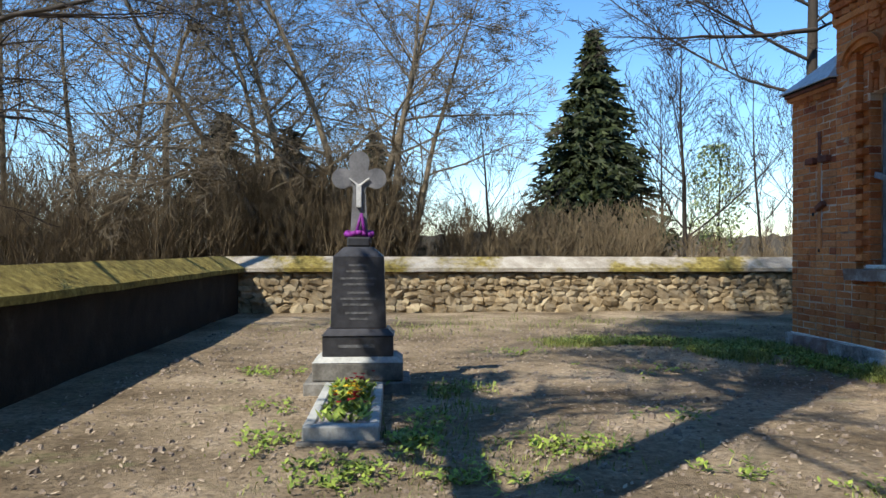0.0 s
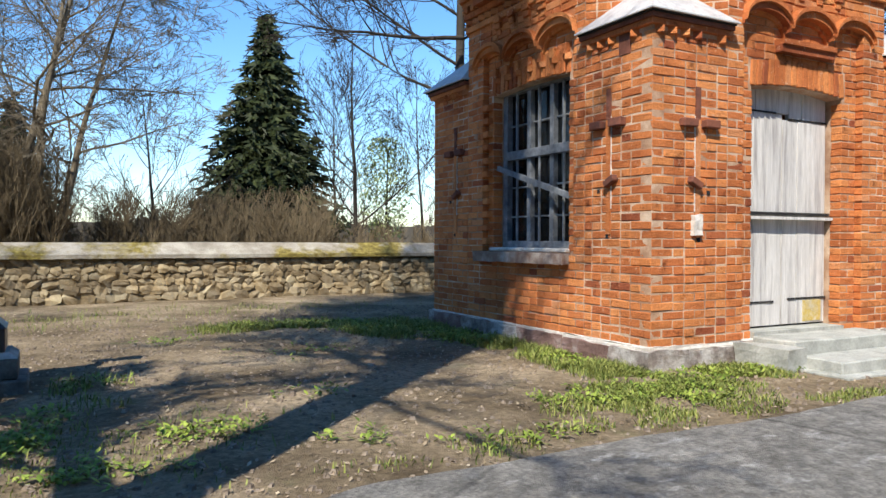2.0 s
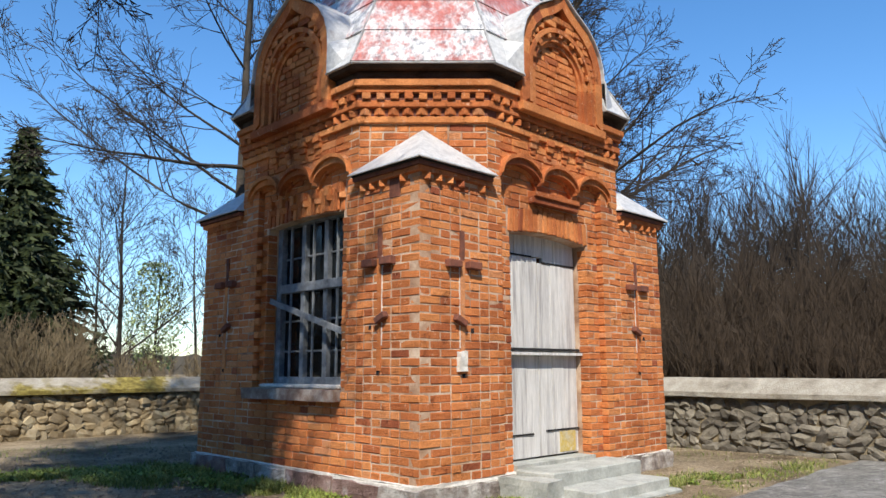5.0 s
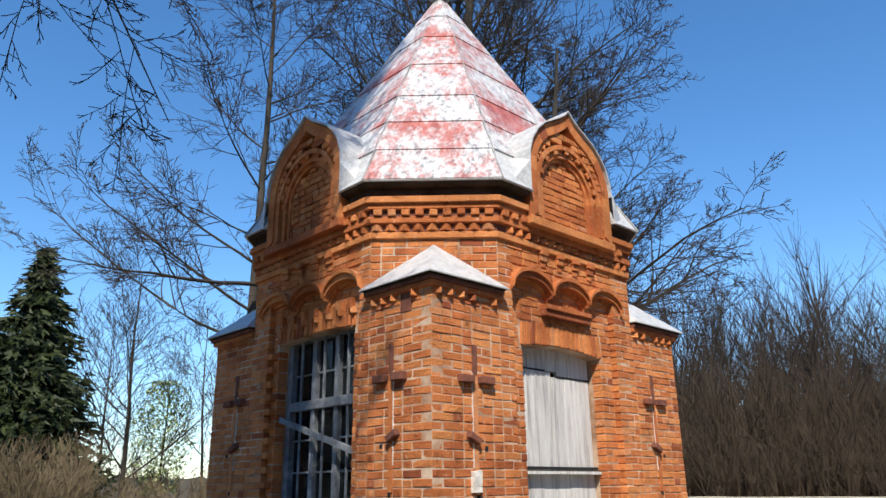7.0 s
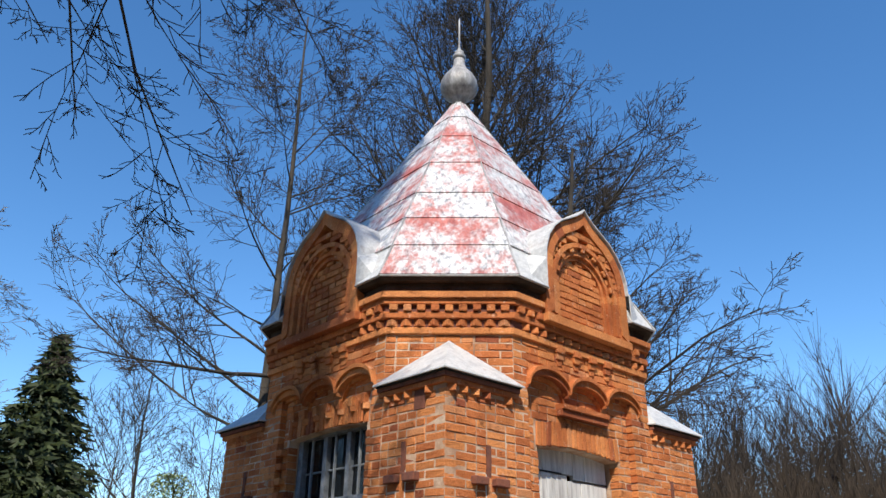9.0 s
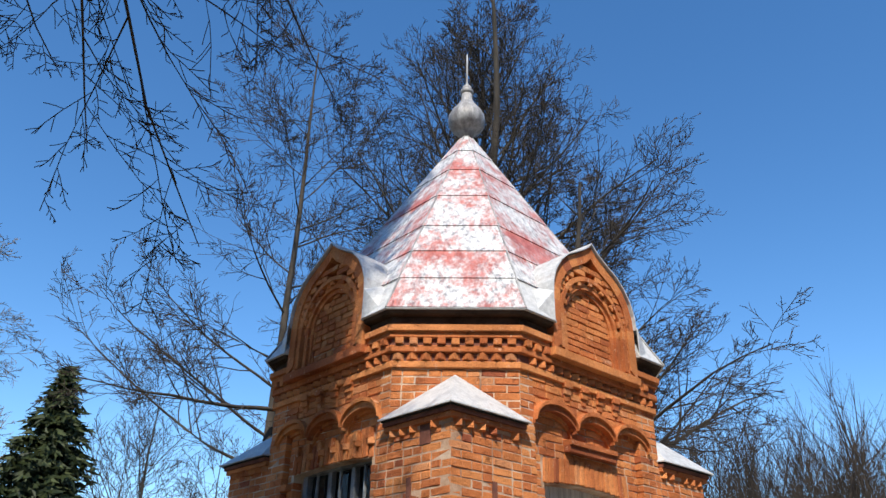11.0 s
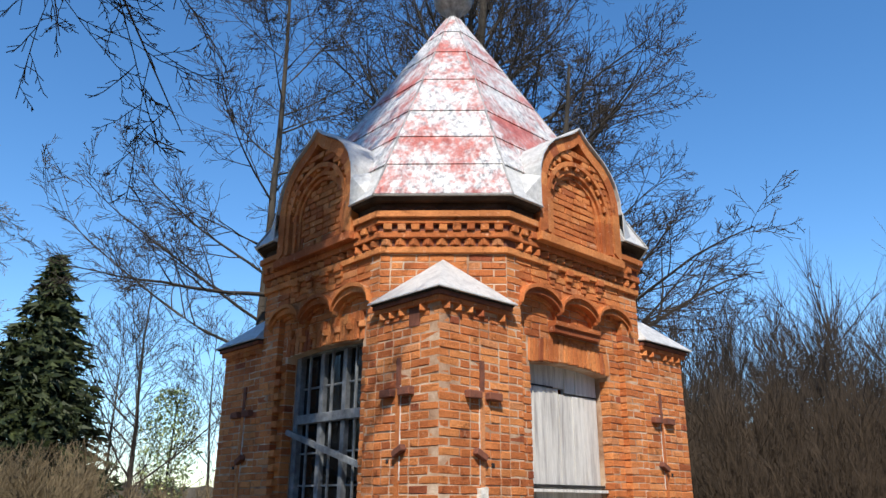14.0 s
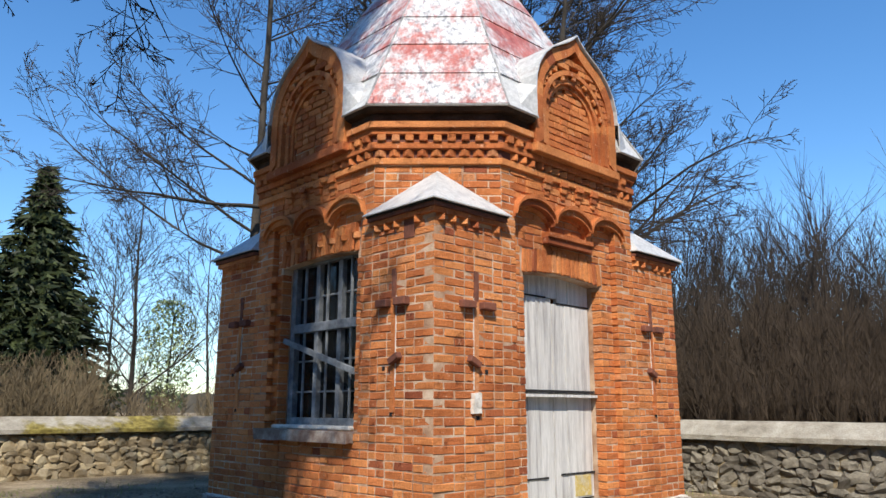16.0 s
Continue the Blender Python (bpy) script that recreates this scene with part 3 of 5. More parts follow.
# ---- gables ----
def gable(key, c):
    m = side(key)
    half, z_base, z_side, z_peak = 0.75, 3.96, 4.55, 5.40
    out = [(-half, z_base), (half, z_base), (half, z_side), (0.735, 4.72), (0.68, 4.88), (0.58, 5.03), (0.45, 5.15), (0.30, 5.235), (0.16, 5.315), (0.06, 5.39), (0, 5.45)]
    full = out + [(-x, z) for x, z in reversed(out[2:-1])]
    bm = bmesh.new()
    # front plate with an arched niche, as a strip between the outline and the niche
    ni, zn, hn = 0.47, 4.42, 0.47
    niche = lambda k: [(c - k, z_base + 0.06)] + [(c - k * math.cos(math.pi * i / 16), zn + k * math.sin(math.pi * i / 16)) for i in range(17)] + [(c + k, z_base + 0.06)]
    outline = [(c + x, z) for x, z in full]
    prism(bm, [m @ Vector((u, -0.03, z)) for u, z in outline], [m @ Vector((u, -0.35, z)) for u, z in outline])
    g = part("gable", bm, MORTAR, chapel, "rounded brick gable with arched niche")

    def ring(k0, k1, d0, d1, name, mt):
        bm = bmesh.new()
        a, b = niche(k0), niche(k1)
        for i in range(len(a) - 1):
            prism(bm, [m @ Vector((p[0], d0, p[1])) for p in (a[i], a[i + 1], b[i + 1], b[i])], [m @ Vector((p[0], d1, p[1])) for p in (a[i], a[i + 1], b[i + 1], b[i])])
        part(name, bm, mt, g)
    ring(0.455, 0.405, -0.04, 0.03, "niche_moulding", BRICK)
    ring(0.515, 0.455, -0.04, 0.065, "niche_moulding", BRICK)
    ring(0.60, 0.545, -0.04, 0.105, "niche_moulding", BRICK)
    for i in range(15):
        t = math.pi * (i + 0.5) / 15
        place_brick(g, m, c - math.cos(t) * 0.53, 0.095 if i % 2 else 0.07, zn + math.sin(t) * 0.53, 0.07, tilt=t)
    # outer rim that follows the outline
    bm = bmesh.new()
    o = outline[1:] + outline[:1]
    for i in range(len(o) - 1):
        p, q = Vector((o[i][0] - c, o[i][1] - 4.45)), Vector((o[i + 1][0] - c, o[i + 1][1] - 4.45))
        s = 0.83
        quad = [(c + p.x, 4.45 + p.y), (c + q.x, 4.45 + q.y), (c + q.x * s, 4.45 + q.y * s), (c + p.x * s, 4.45 + p.y * s)]
        if min(a[1] for a in quad) < z_base - 0.001:
            quad = [(a[0], max(a[1], z_base)) for a in quad]
        prism(bm, [m @ Vector((u, -0.04, z)) for u, z in quad], [m @ Vector((u, 0.125, z)) for u, z in quad])
    part("gable_rim", bm, BRICK, g)
    # bricks of the niche
    lay(g, m, c - 0.42, c + 0.42, z_base + 0.018, 4.86, n=0.008,
        holes=lambda z: [(c - 9, c - math.sqrt(max(0, 0.42 ** 2 - max(0, z - zn + 0.03) ** 2))), (c + math.sqrt(max(0, 0.42 ** 2 - max(0, z - zn + 0.03) ** 2)), c + 9)])
    # brick face between the rim and the mouldings
    lay(g, m, c - 0.70, c + 0.70, z_base + 0.02, 5.20, n=0.10,
        holes=lambda z: [(c - 9, c - 0.70 * min(1, math.sqrt(max(0, 1 - (max(0, z - 4.45) / 0.80) ** 2)))), (c + 0.70 * min(1, math.sqrt(max(0, 1 - (max(0, z - 4.45) / 0.80) ** 2))), c + 9),
                         (c - math.sqrt(max(0, 0.60 ** 2 - max(0, z - zn - 0.03) ** 2)), c + math.sqrt(max(0, 0.60 ** 2 - max(0, z - zn - 0.03) ** 2)))])
    # base band
    bm = bmesh.new()
    box(bm, c - half - 0.02, c + half + 0.02, -0.2, 0.15, 3.88, z_base + 0.015, m)
    part("gable_base", bm, BRICK, g, bevel=0.006)
    # sheet cover that runs back into the roof
    bm = bmesh.new()
    top = outline[2:]
    f0 = [bm.verts.new(m @ Vector((c + (u - c) * 1.03, 0.16, z + 0.025))) for u, z in top]
    f1 = [bm.verts.new(m @ Vector((c + (u - c) * 1.00, -1.25, z + 0.02 + (0.02 if z > 4.6 else 0)))) for u, z in top]
    for i in range(len(top) - 1):
        bm.faces.new((f0[i], f0[i + 1], f1[i + 1], f1[i]))
    cover = part("gable_cover", bm, ZINC, g, "bent zinc sheet over the gable")
    cover.modifiers.new("thick", "SOLIDIFY").thickness = 0.014
    # flared sheets at the foot of the cover
    for s in (-1, 1):
        bm = bmesh.new()
        pts = [(c + s * half * 1.03, 0.17, 4.26), (c + s * half * 1.03, 0.17, 4.60), (c + s * half, -0.62, 4.95), (c + s * (half + 0.33), -0.42, 4.62), (c + s * (half + 0.31), 0.10, 4.25)]
        vs = [bm.verts.new(m @ Vector(p)) for p in pts]
        bm.faces.new((vs[0], vs[1], vs[4])), bm.faces.new((vs[1], vs[2], vs[3])), bm.faces.new((vs[1], vs[3], vs[4]))
        fl = part("flashing", bm, ZINC, g)
        fl.modifiers.new("thick", "SOLIDIFY").thickness = 0.01
    return g


gable("south", 2.10), gable("west", 2.03), gable("north", 2.10), gable("east", 2.03)


# ---- crosses in relief on the piers ----
def relief_cross(key, u, zbar, pier):
    m = side(key)
    for z0, z1, mt in ((zbar + 0.07, zbar + 0.36, DARK_BRICK), (zbar - 0.98, zbar + 0.07, BRICK)):
        bm = bmesh.new()
        box(bm, u - 0.028, u + 0.028, -0.02, 0.014, z0, z1 - 0.003, m)
        bmesh.ops.subdivide_edges(bm, edges=[e for e in bm.edges if e.calc_length() > 0.2], cuts=8)
        for v in bm.verts:
            v.co += 0.006 * noise.noise_vector(v.co * 14.0)
        part("cross_upright", bm, mt, pier)
    bm = bmesh.new()
    box(bm, u - 0.039, u - 0.031, -0.02, 0.009, zbar - 0.75, zbar + 0.10, m)
    part("mortar_line", bm, PLASTER, pier)
    for s, w in ((-1, 0.17), (1, 0.17)):
        bm = bmesh.new()
        box(bm, u + s * 0.05 + (0 if s > 0 else -w), u + s * 0.05 + (w if s > 0 else 0), -0.02, 0.065, zbar - 0.005, zbar + 0.07, m)
        for v in bm.verts:
            v.co += 0.008 * noise.noise_vector(v.co * 11.0)
        part("cross_arm", bm, DARK_BRICK, pier, bevel=0.008)
    bm = bmesh.new()
    mm = m @ Matrix.Translation((u - 0.04, 0, zbar - 0.50)) @ Matrix.Rotation(0.45, 4, "Y")
    box(bm, -0.085, 0.065, -0.02, 0.06, -0.032, 0.032, mm)
    part("cross_footrest", bm, DARK_BRICK, pier, bevel=0.008)
    # Small putlog holes: shallow dark blocks whose colour paints the shade inside.
    for du, dz in ((0.14, -0.58), (0.02, -1.0)):
        bm = bmesh.new()
        box(bm, u + du - 0.02, u + du + 0.02, -0.05, 0.0065, zbar + dz - 0.02, zbar + dz + 0.02, m)
        part("putlog_hole", bm, DARK, pier, bevel=0.003)


relief_cross("south", 0.54, 2.14, PIERS[0])
relief_cross("west", 0.55, 2.17, PIERS[0])
relief_cross("south", 3.62, 2.14, PIERS[1])
relief_cross("west", 3.46, 2.19, PIERS[2])
bm = bmesh.new()
box(bm, 0.465, 0.575, -0.02, 0.04, 1.18, 1.36, side("south"))
bmesh.ops.subdivide_edges(bm, edges=bm.edges[:], cuts=3, use_grid_fill=True)
for v in bm.verts:
    v.co += 0.016 * noise.noise_vector(v.co * 12.0)
part("plaster_patch", bm, PLASTER, PIERS[0], "pale lump of old plaster")
# Flush block, no real hollow: its dark colour stands for the cavity's shade.
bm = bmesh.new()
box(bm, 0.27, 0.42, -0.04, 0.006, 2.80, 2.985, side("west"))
part("broken_recess", bm, DARK_BRICK, PIERS[0], "flush dark block painting the shade of a hollow where bricks fell out")

# ---- plinth ----
rng_p = random.Random(3)
PINK_STONE = mottled("pink_granite_plinth", [(0.3, (0.13, 0.075, 0.06)), (0.55, (0.27, 0.17, 0.145)), (0.75, (0.42, 0.36, 0.33))], 5, 35, strength=0.9, distance=0.03)
for key, ln in (("south", WX), ("west", WY), ("north", WX), ("east", WY)):
    m = side(key)
    u = -0.05
    while u < ln + 0.03:
        w = min(rng_p.uniform(0.35, 0.8), ln + 0.05 - u)
        if w < 0.1:
            break
        bm = bmesh.new()
        box(bm, u + 0.004, u + w - 0.004, -0.3, 0.045 + rng_p.uniform(-0.012, 0.015), -0.12, 0.185 + rng_p.uniform(-0.02, 0.012), m)
        bmesh.ops.subdivide_edges(bm, edges=bm.edges[:], cuts=5, use_grid_fill=True)
        for v in bm.verts:
            v.co += 0.026 * noise.noise_vector(v.co * 5.0) + 0.012 * noise.noise_vector(v.co * 16.0)
        part("plinth_stone", bm, PINK_STONE if rng_p.random() < 0.35 else PLINTH, chapel)
        u += w
    bm = bmesh.new()
    box(bm, -0.02, ln + 0.02, -0.3, 0.02, 0.155, 0.203, m)
    bmesh.ops.subdivide_edges(bm, edges=bm.edges[:], cuts=24)
    for v in bm.verts:
        v.co += 0.022 * noise.noise_vector(v.co * 7.0)
    part("plinth_mortar", bm, PLASTER, chapel)

# ---- window ----
SILL = mottled("weathered_sill", [(0.3, (0.12, 0.07, 0.055)), (0.5, (0.22, 0.16, 0.13)), (0.7, (0.36, 0.33, 0.30))], 6, 45, strength=0.7)


def window():
    m = west
    (o0, o1), (z0, z1) = FACADES["west"]["o"], FACADES["west"]["z"]
    win = tagged(new("window"), "grey timber window with peeling paint and iron bars")
    win.parent = chapel
    PAINT = mottled("peeling_grey_blue_paint", [(0.3, (0.09, 0.10, 0.115)), (0.55, (0.21, 0.225, 0.24)), (0.75, (0.36, 0.36, 0.355))], 7, 50)
    d = -0.30

    def bar(u0, u1, za, zb, dd=0.05, nm="glazing_bar", off=0.0):
        bm = bmesh.new()
        box(bm, u0, u1, d + off, d + off + dd, za, zb, m)
        part(nm, bm, PAINT, win, bevel=0.004)
    bar(o0, o0 + 0.09, z0 + 0.04, z1 + 0.10, 0.09, "window_frame"), bar(o1 - 0.09, o1, z0 + 0.04, z1 + 0.10, 0.09, "window_frame")
    bar(o0 + 0.09, o1 - 0.09, z0 + 0.04, z0 + 0.12, 0.09, "window_frame"), bar(o0 + 0.09, o1 - 0.09, z1 + 0.0, z1 + 0.11, 0.09, "window_frame")
    bar(o0 + 0.09, o1 - 0.09, 2.06, 2.16, 0.10, "transom")
    for u in (o0 + 0.50, o1 - 0.50):
        bar(u - 0.036, u + 0.036, z0 + 0.12, 2.06, 0.07, "mullion"), bar(u - 0.036, u + 0.036, 2.16, z1, 0.07, "mullion")
    for z in (1.40, 1.74, 2.46):
        for a, b in ((o0 + 0.09, o0 + 0.455), (o0 + 0.545, o1 - 0.545), (o1 - 0.455, o1 - 0.09)):
            bar(a, b, z - 0.010, z + 0.010, 0.03, off=0.01)
    for u in (o0 + 0.275, (o0 + o1) / 2, o1 - 0.275):
        bar(u - 0.012, u + 0.012, z0 + 0.12, 2.06, 0.024, "iron_bar", 0.06), bar(u - 0.012, u + 0.012, 2.16, z1, 0.03, "iron_bar", 0.06)
    bm = bmesh.new()
    mm = m @ Matrix.Translation((1.98, -0.13, 1.78)) @ Matrix.Rotation(-0.28, 4, "Y")
    box(bm, -0.72, 0.72, -0.02, 0.015, -0.03, 0.03, mm)
    part("loose_slat", bm, PAINT, win, "loose grey slat nailed across the window")
    GLASS, n, l, b = material("old_window_glass", 0.06, 0.0, 0.5)
    b.inputs["Base Color"].default_value = (0.02, 0.024, 0.028, 1)
    b.inputs["Transmission Weight"].default_value = 0.6
    for a, bb in ((o0 + 0.09, o0 + 0.455), (o0 + 0.545, o1 - 0.545), (o1 - 0.455, o1 - 0.09)):
        for za, zb in ((z0 + 0.12, 2.06), (2.16, z1)):
            bm = bmesh.new()
            box(bm, a, bb, d + 0.012, d + 0.016, za, zb, m)
            pane = part("pane", bm, GLASS, win)
            pane.visible_shadow = False
    bm = bmesh.new()
    box(bm, o0 - 0.02, o1 + 0.0, -0.30, -0.02, z0 + 0.005, z0 + 0.045, m)
    part("inner_sill", bm, PLASTER, win, bevel=0.01)
    bm = bmesh.new()
    box(bm, 1.13, 2.86, -0.1, 0.10, 0.885, 1.0, m)
    bmesh.ops.subdivide_edges(bm, edges=bm.edges[:], cuts=8, use_grid_fill=True)
    for v in bm.verts:
        v.co += 0.012 * noise.noise_vector(v.co * 8.0)
    part("window_sill", bm, SILL, win, "grey plastered brick sill")


window()


# ---- door ----
def door():
    m = side("south")
    o0, o1 = FACADES["south"]["o"]
    d = tagged(new("door"), "weathered grey double door of boards with an iron crossbar")
    d.parent = chapel
    k = -0.25
    mid = (o0 + o1) / 2 - 0.02
    for a, b, za, zb, nm in ((o0 + 0.01, mid - 0.004, 0.28, 1.36, "door_leaf"), (mid + 0.004, o1 - 0.01, 0.28, 1.35, "door_leaf"), (o0 + 0.01, mid - 0.004, 1.375, 2.41, "door_leaf"), (mid + 0.004, o1 - 0.01, 1.375, 2.36, "door_leaf"), (o0 + 0.01, mid + 0.10, 2.42, 2.66, "top_panel"), (mid + 0.105, o1 - 0.01, 2.37, 2.66, "top_panel")):
        bm = bmesh.new()
        box(bm, a, b, k - 0.05, k - 0.012, za, zb, m)
        leaf = part(nm, bm, GREY_WOOD, d)
        w = (b - a) / 3
        for i in range(3):
            bm = bmesh.new()
            box(bm, a + i * w + 0.002, a + (i + 1) * w - 0.002, k - 0.012, k + 0.004 * (i % 2), za + 0.002, zb - 0.002, m)
            part("board", bm, GREY_WOOD, leaf, bevel=0.002)
    for a, b, z in ((o0, mid - 0.12, 0.52), (mid + 0.10, o1, 0.54)):
        bm = bmesh.new()
        box(bm, a, b, k, k + 0.012, z - 0.009, z + 0.009, m)
        part("strap_hinge", bm, DARK, d, "dark iron strap hinge")
    for a, b, z in ((o0 + 0.01, mid - 0.1, 2.42), (mid + 0.08, o1 - 0.01, 2.37)):
        bm = bmesh.new()
        box(bm, a, b, k, k + 0.01, z - 0.009, z + 0.007, m)
        part("strap_hinge", bm, DARK, d)
    bm = bmesh.new()
    box(bm, o0 + 0.005, o1 - 0.005, k + 0.01, k + 0.05, 1.395, 1.42, m)
    part("crossbar", bm, DARK, d, "dark iron crossbar")
    bm = bmesh.new()
    box(bm, o0 + 0.005, o1 - 0.005, k + 0.005, k + 0.09, 1.345, 1.375, m)
    part("crossbar", bm, GREY_WOOD, d)
    YEL = mottled("yellow_stain", [(0.35, (0.50, 0.44, 0.30)), (0.55, (0.52, 0.38, 0.10)), (0.7, (0.58, 0.54, 0.46))], 8, 40)
    bm = bmesh.new()
    box(bm, o1 - 0.36, o1 - 0.07, k + 0.001, k + 0.009, 0.30, 0.52, m)
    part("paint_patch", bm, YEL, d, "flaking yellow paint patch", bevel=0.002)
    bm = bmesh.new()
    box(bm, o0, o1, -0.35, -0.03, 0.2, 0.262, m)
    part("threshold", bm, CONCRETE, d)


door()
# dark lining inside, so that the room reads as closed
bm = bmesh.new()
box(bm, 0.5, WX - 0.5, 0.5, WY - 0.5, 0.1, 0.2)
part("chapel_floor", bm, CONCRETE, chapel)

# ---- steps ----
steps = thing("door_steps", "worn grey concrete steps at the chapel door", "steps")
for x0, x1, y0, y1, z0, z1, nm in ((1.22, 2.75, -0.50, -0.05, -0.05, 0.245, "landing"), (1.24, 2.55, -0.93, -0.505, -0.05, 0.125, "step"), (1.16, 2.62, -1.03, -0.52, -0.06, 0.025, "base_slab")):
    bm = bmesh.new()
    box(bm, x0, x1, y0, y1, z0, z1)
    bmesh.ops.bevel(bm, geom=bm.edges[:], offset=0.012, segments=1, affect="EDGES")
    bmesh.ops.subdivide_edges(bm, edges=[e for e in bm.edges if e.calc_length() > 0.2], cuts=5, use_grid_fill=True)
    for v in bm.verts:
        v.co += 0.008 * noise.noise_vector(v.co * 6.0)
    part(nm, bm, CONCRETE, steps)
bm = bmesh.new()
box(bm, 0.98, 1.21, -0.62, -0.05, -0.05, 0.20)
bmesh.ops.subdivide_edges(bm, edges=bm.edges[:], cuts=3, use_grid_fill=True)
for v in bm.verts:
    v.co += 0.03 * noise.noise_vector(v.co * 5.0)
part("side_block", bm, CONCRETE, steps, "crumbling grey side block")


# ---- ground and walls round the yard ----
def ground_height(x, y):
    return 0.02 * noise.noise(Vector((x * 0.6, y * 0.6, 0))) + 0.008 * noise.noise(Vector((x * 4, y * 4, 3)))


def soil_material():
    m, n, l, b = material("dry_soil", 0.95, spec=0.1)
    big = noise_tex(n, l, 0.8, 6, 0.6)
    tone = ramp(n, l, big, [(0.32, (0.10, 0.075, 0.047)), (0.52, (0.265, 0.208, 0.137)), (0.70, (0.42, 0.342, 0.24))])
    fine = noise_tex(n, l, 16, 10, 0.8)
    tone = mix(n, l, 0.8, tone, ramp(n, l, fine, [(0.34, (0.30, 0.28, 0.26)), (0.6, (1.22, 1.2, 1.15))]), "MULTIPLY")
    green = ramp(n, l, noise_tex(n, l, 1.7, 6, 0.7), [(0.58, (0, 0, 0)), (0.75, (0.55, 0.55, 0.55))])
    tone = mix(n, l, green, tone, (0.13, 0.16, 0.05))
    l.new(tone, b.inputs["Base Color"])
    bump(n, l, b, fine, 0.9, 0.03)
    return m


SOIL = soil_material()
verts, faces = [], []
xs = [-400, -200, -90, -45, -25, -14] + [-9 + 0.15 * i for i in range(107)] + [12, 25, 50, 100, 200, 400]
ys = [-400, -200, -80, -35, -15] + [-6 + 0.15 * i for i in range(111)] + [14, 20, 35, 60, 110, 200, 400]
for y in ys:
    for x in xs:
        verts.append((x, y, ground_height(x, y) if abs(x) < 30 and abs(y) < 40 else 0))
for j in range(len(ys) - 1):
    for i in range(len(xs) - 1):
        a = j * len(xs) + i
        faces.append((a, a + 1, a + 1 + len(xs), a + len(xs)))
ground = tagged(mesh_from("ground", verts, faces, SOIL, smooth=True), "dry bare yard soil with patchy grass", "ground", kind="structure")


def yard_wall(name, a, b, inward, core, cap):
    """Rubble wall from a to b (plan), 0.55 thick, its inner face on the line, under a gabled cement coping."""
    a, b = Vector((*a, 0)), Vector((*b, 0))
    u = (b - a).normalized()
    n = Vector((*inward, 0))
    length = (b - a).length
    m = Matrix((( u.x, n.x, 0, a.x), (u.y, n.y, 0, a.y), (0, 0, 1, 0), (0, 0, 0, 1)))
    bm = bmesh.new()
    box(bm, 0, length, -0.55, -0.03, -0.05, 0.80, m)
    ob = tagged(finish(name, bm, core), "low rubble fieldstone yard wall under pale cement coping", "wall", kind="structure")
    bm = bmesh.new()
    k = max(2, int(length / 0.35))
    rows = []
    for i in range(k + 1):
        s = length * i / k
        j = lambda q: 0.012 * noise.noise(Vector((s * 1.3 + a.x, q, a.y)))
        rows.append([m @ Vector(p) for p in ((s, 0.09, 0.775 + j(1)), (s, 0.09 + j(9), 0.845 + j(1)), (s, -0.27, 1.06 + j(5)), (s, -0.64, 0.845 + j(2)), (s, -0.64, 0.775))])
    vs = [[bm.verts.new(p) for p in r] for r in rows]
    for r0, r1 in zip(vs, vs[1:]):
        for i in range(5):
            bm.faces.new((r0[i], r0[(i + 1) % 5], r1[(i + 1) % 5], r1[i]))
    bm.faces.new(vs[0]), bm.faces.new(list(reversed(vs[-1])))
    part("coping", bm, cap, ob, "pale cement coping with moss")
    return ob, m, length


BACK = yard_wall("wall_north", (-8.4, 9.45), (6.9, 9.45), (0, -1), WALL_MORTAR, CEMENT_CAP)
# Inner face turned from the sun; its shade comes from the plaster colour.
LEFT = yard_wall("wall_west", (-7.75, 9.40), (-7.75, -9.0), (1, 0), SHADED_PLASTER, MOSSY_CAP)
RIGHT = yard_wall("wall_east", (6.35, 9.40), (6.35, -9.0), (-1, 0), WALL_MORTAR, GREY_CAP)



# ---- tarmac path ----
def asphalt_material():
    m, n, l, b = material("worn_asphalt", 0.85, spec=0.3)
    fine = noise_tex(n, l, 42, 7, 0.8)
    tone = ramp(n, l, noise_tex(n, l, 1.6, 6, 0.65), [(0.3, (0.16, 0.152, 0.135)), (0.6, (0.27, 0.257, 0.23)), (0.75, (0.35, 0.335, 0.30))])
    tone = mix(n, l, 0.8, tone, ramp(n, l, fine, [(0.3, (0.4, 0.4, 0.4)), (0.62, (1.25, 1.25, 1.25))]), "MULTIPLY")
    streak = ramp(n, l, noise_tex(n, l, 2.6, 9, 0.8, stretch=(0.7, 1.6, 1)), [(0.555, (0, 0, 0)), (0.63, (0.8, 0.8, 0.8))])
    tone = mix(n, l, streak, tone, (0.42, 0.41, 0.39))
    grit = noise_tex(n, l, 13, 8, 0.85)
    tone = mix(n, l, 0.75, tone, ramp(n, l, grit, [(0.38, (0.35, 0.34, 0.32)), (0.5, (0.9, 0.9, 0.9)), (0.62, (1.5, 1.48, 1.42))]), "MULTIPLY")
    v = n.new("ShaderNodeTexVoronoi")
    v.feature = "DISTANCE_TO_EDGE"
    v.inputs["Scale"].default_value = 0.28
    l.new(coords(n, l, (1, 1.6, 1)), v.inputs["Vector"])
    crack = ramp(n, l, v.outputs["Distance"], [(0.002, (0.45, 0.45, 0.45)), (0.008, (1, 1, 1))])
    tone = mix(n, l, 0.8, tone, crack, "MULTIPLY")
    l.new(tone, b.inputs["Base Color"])
    bump(n, l, b, grit, 0.9, 0.03)
    return m


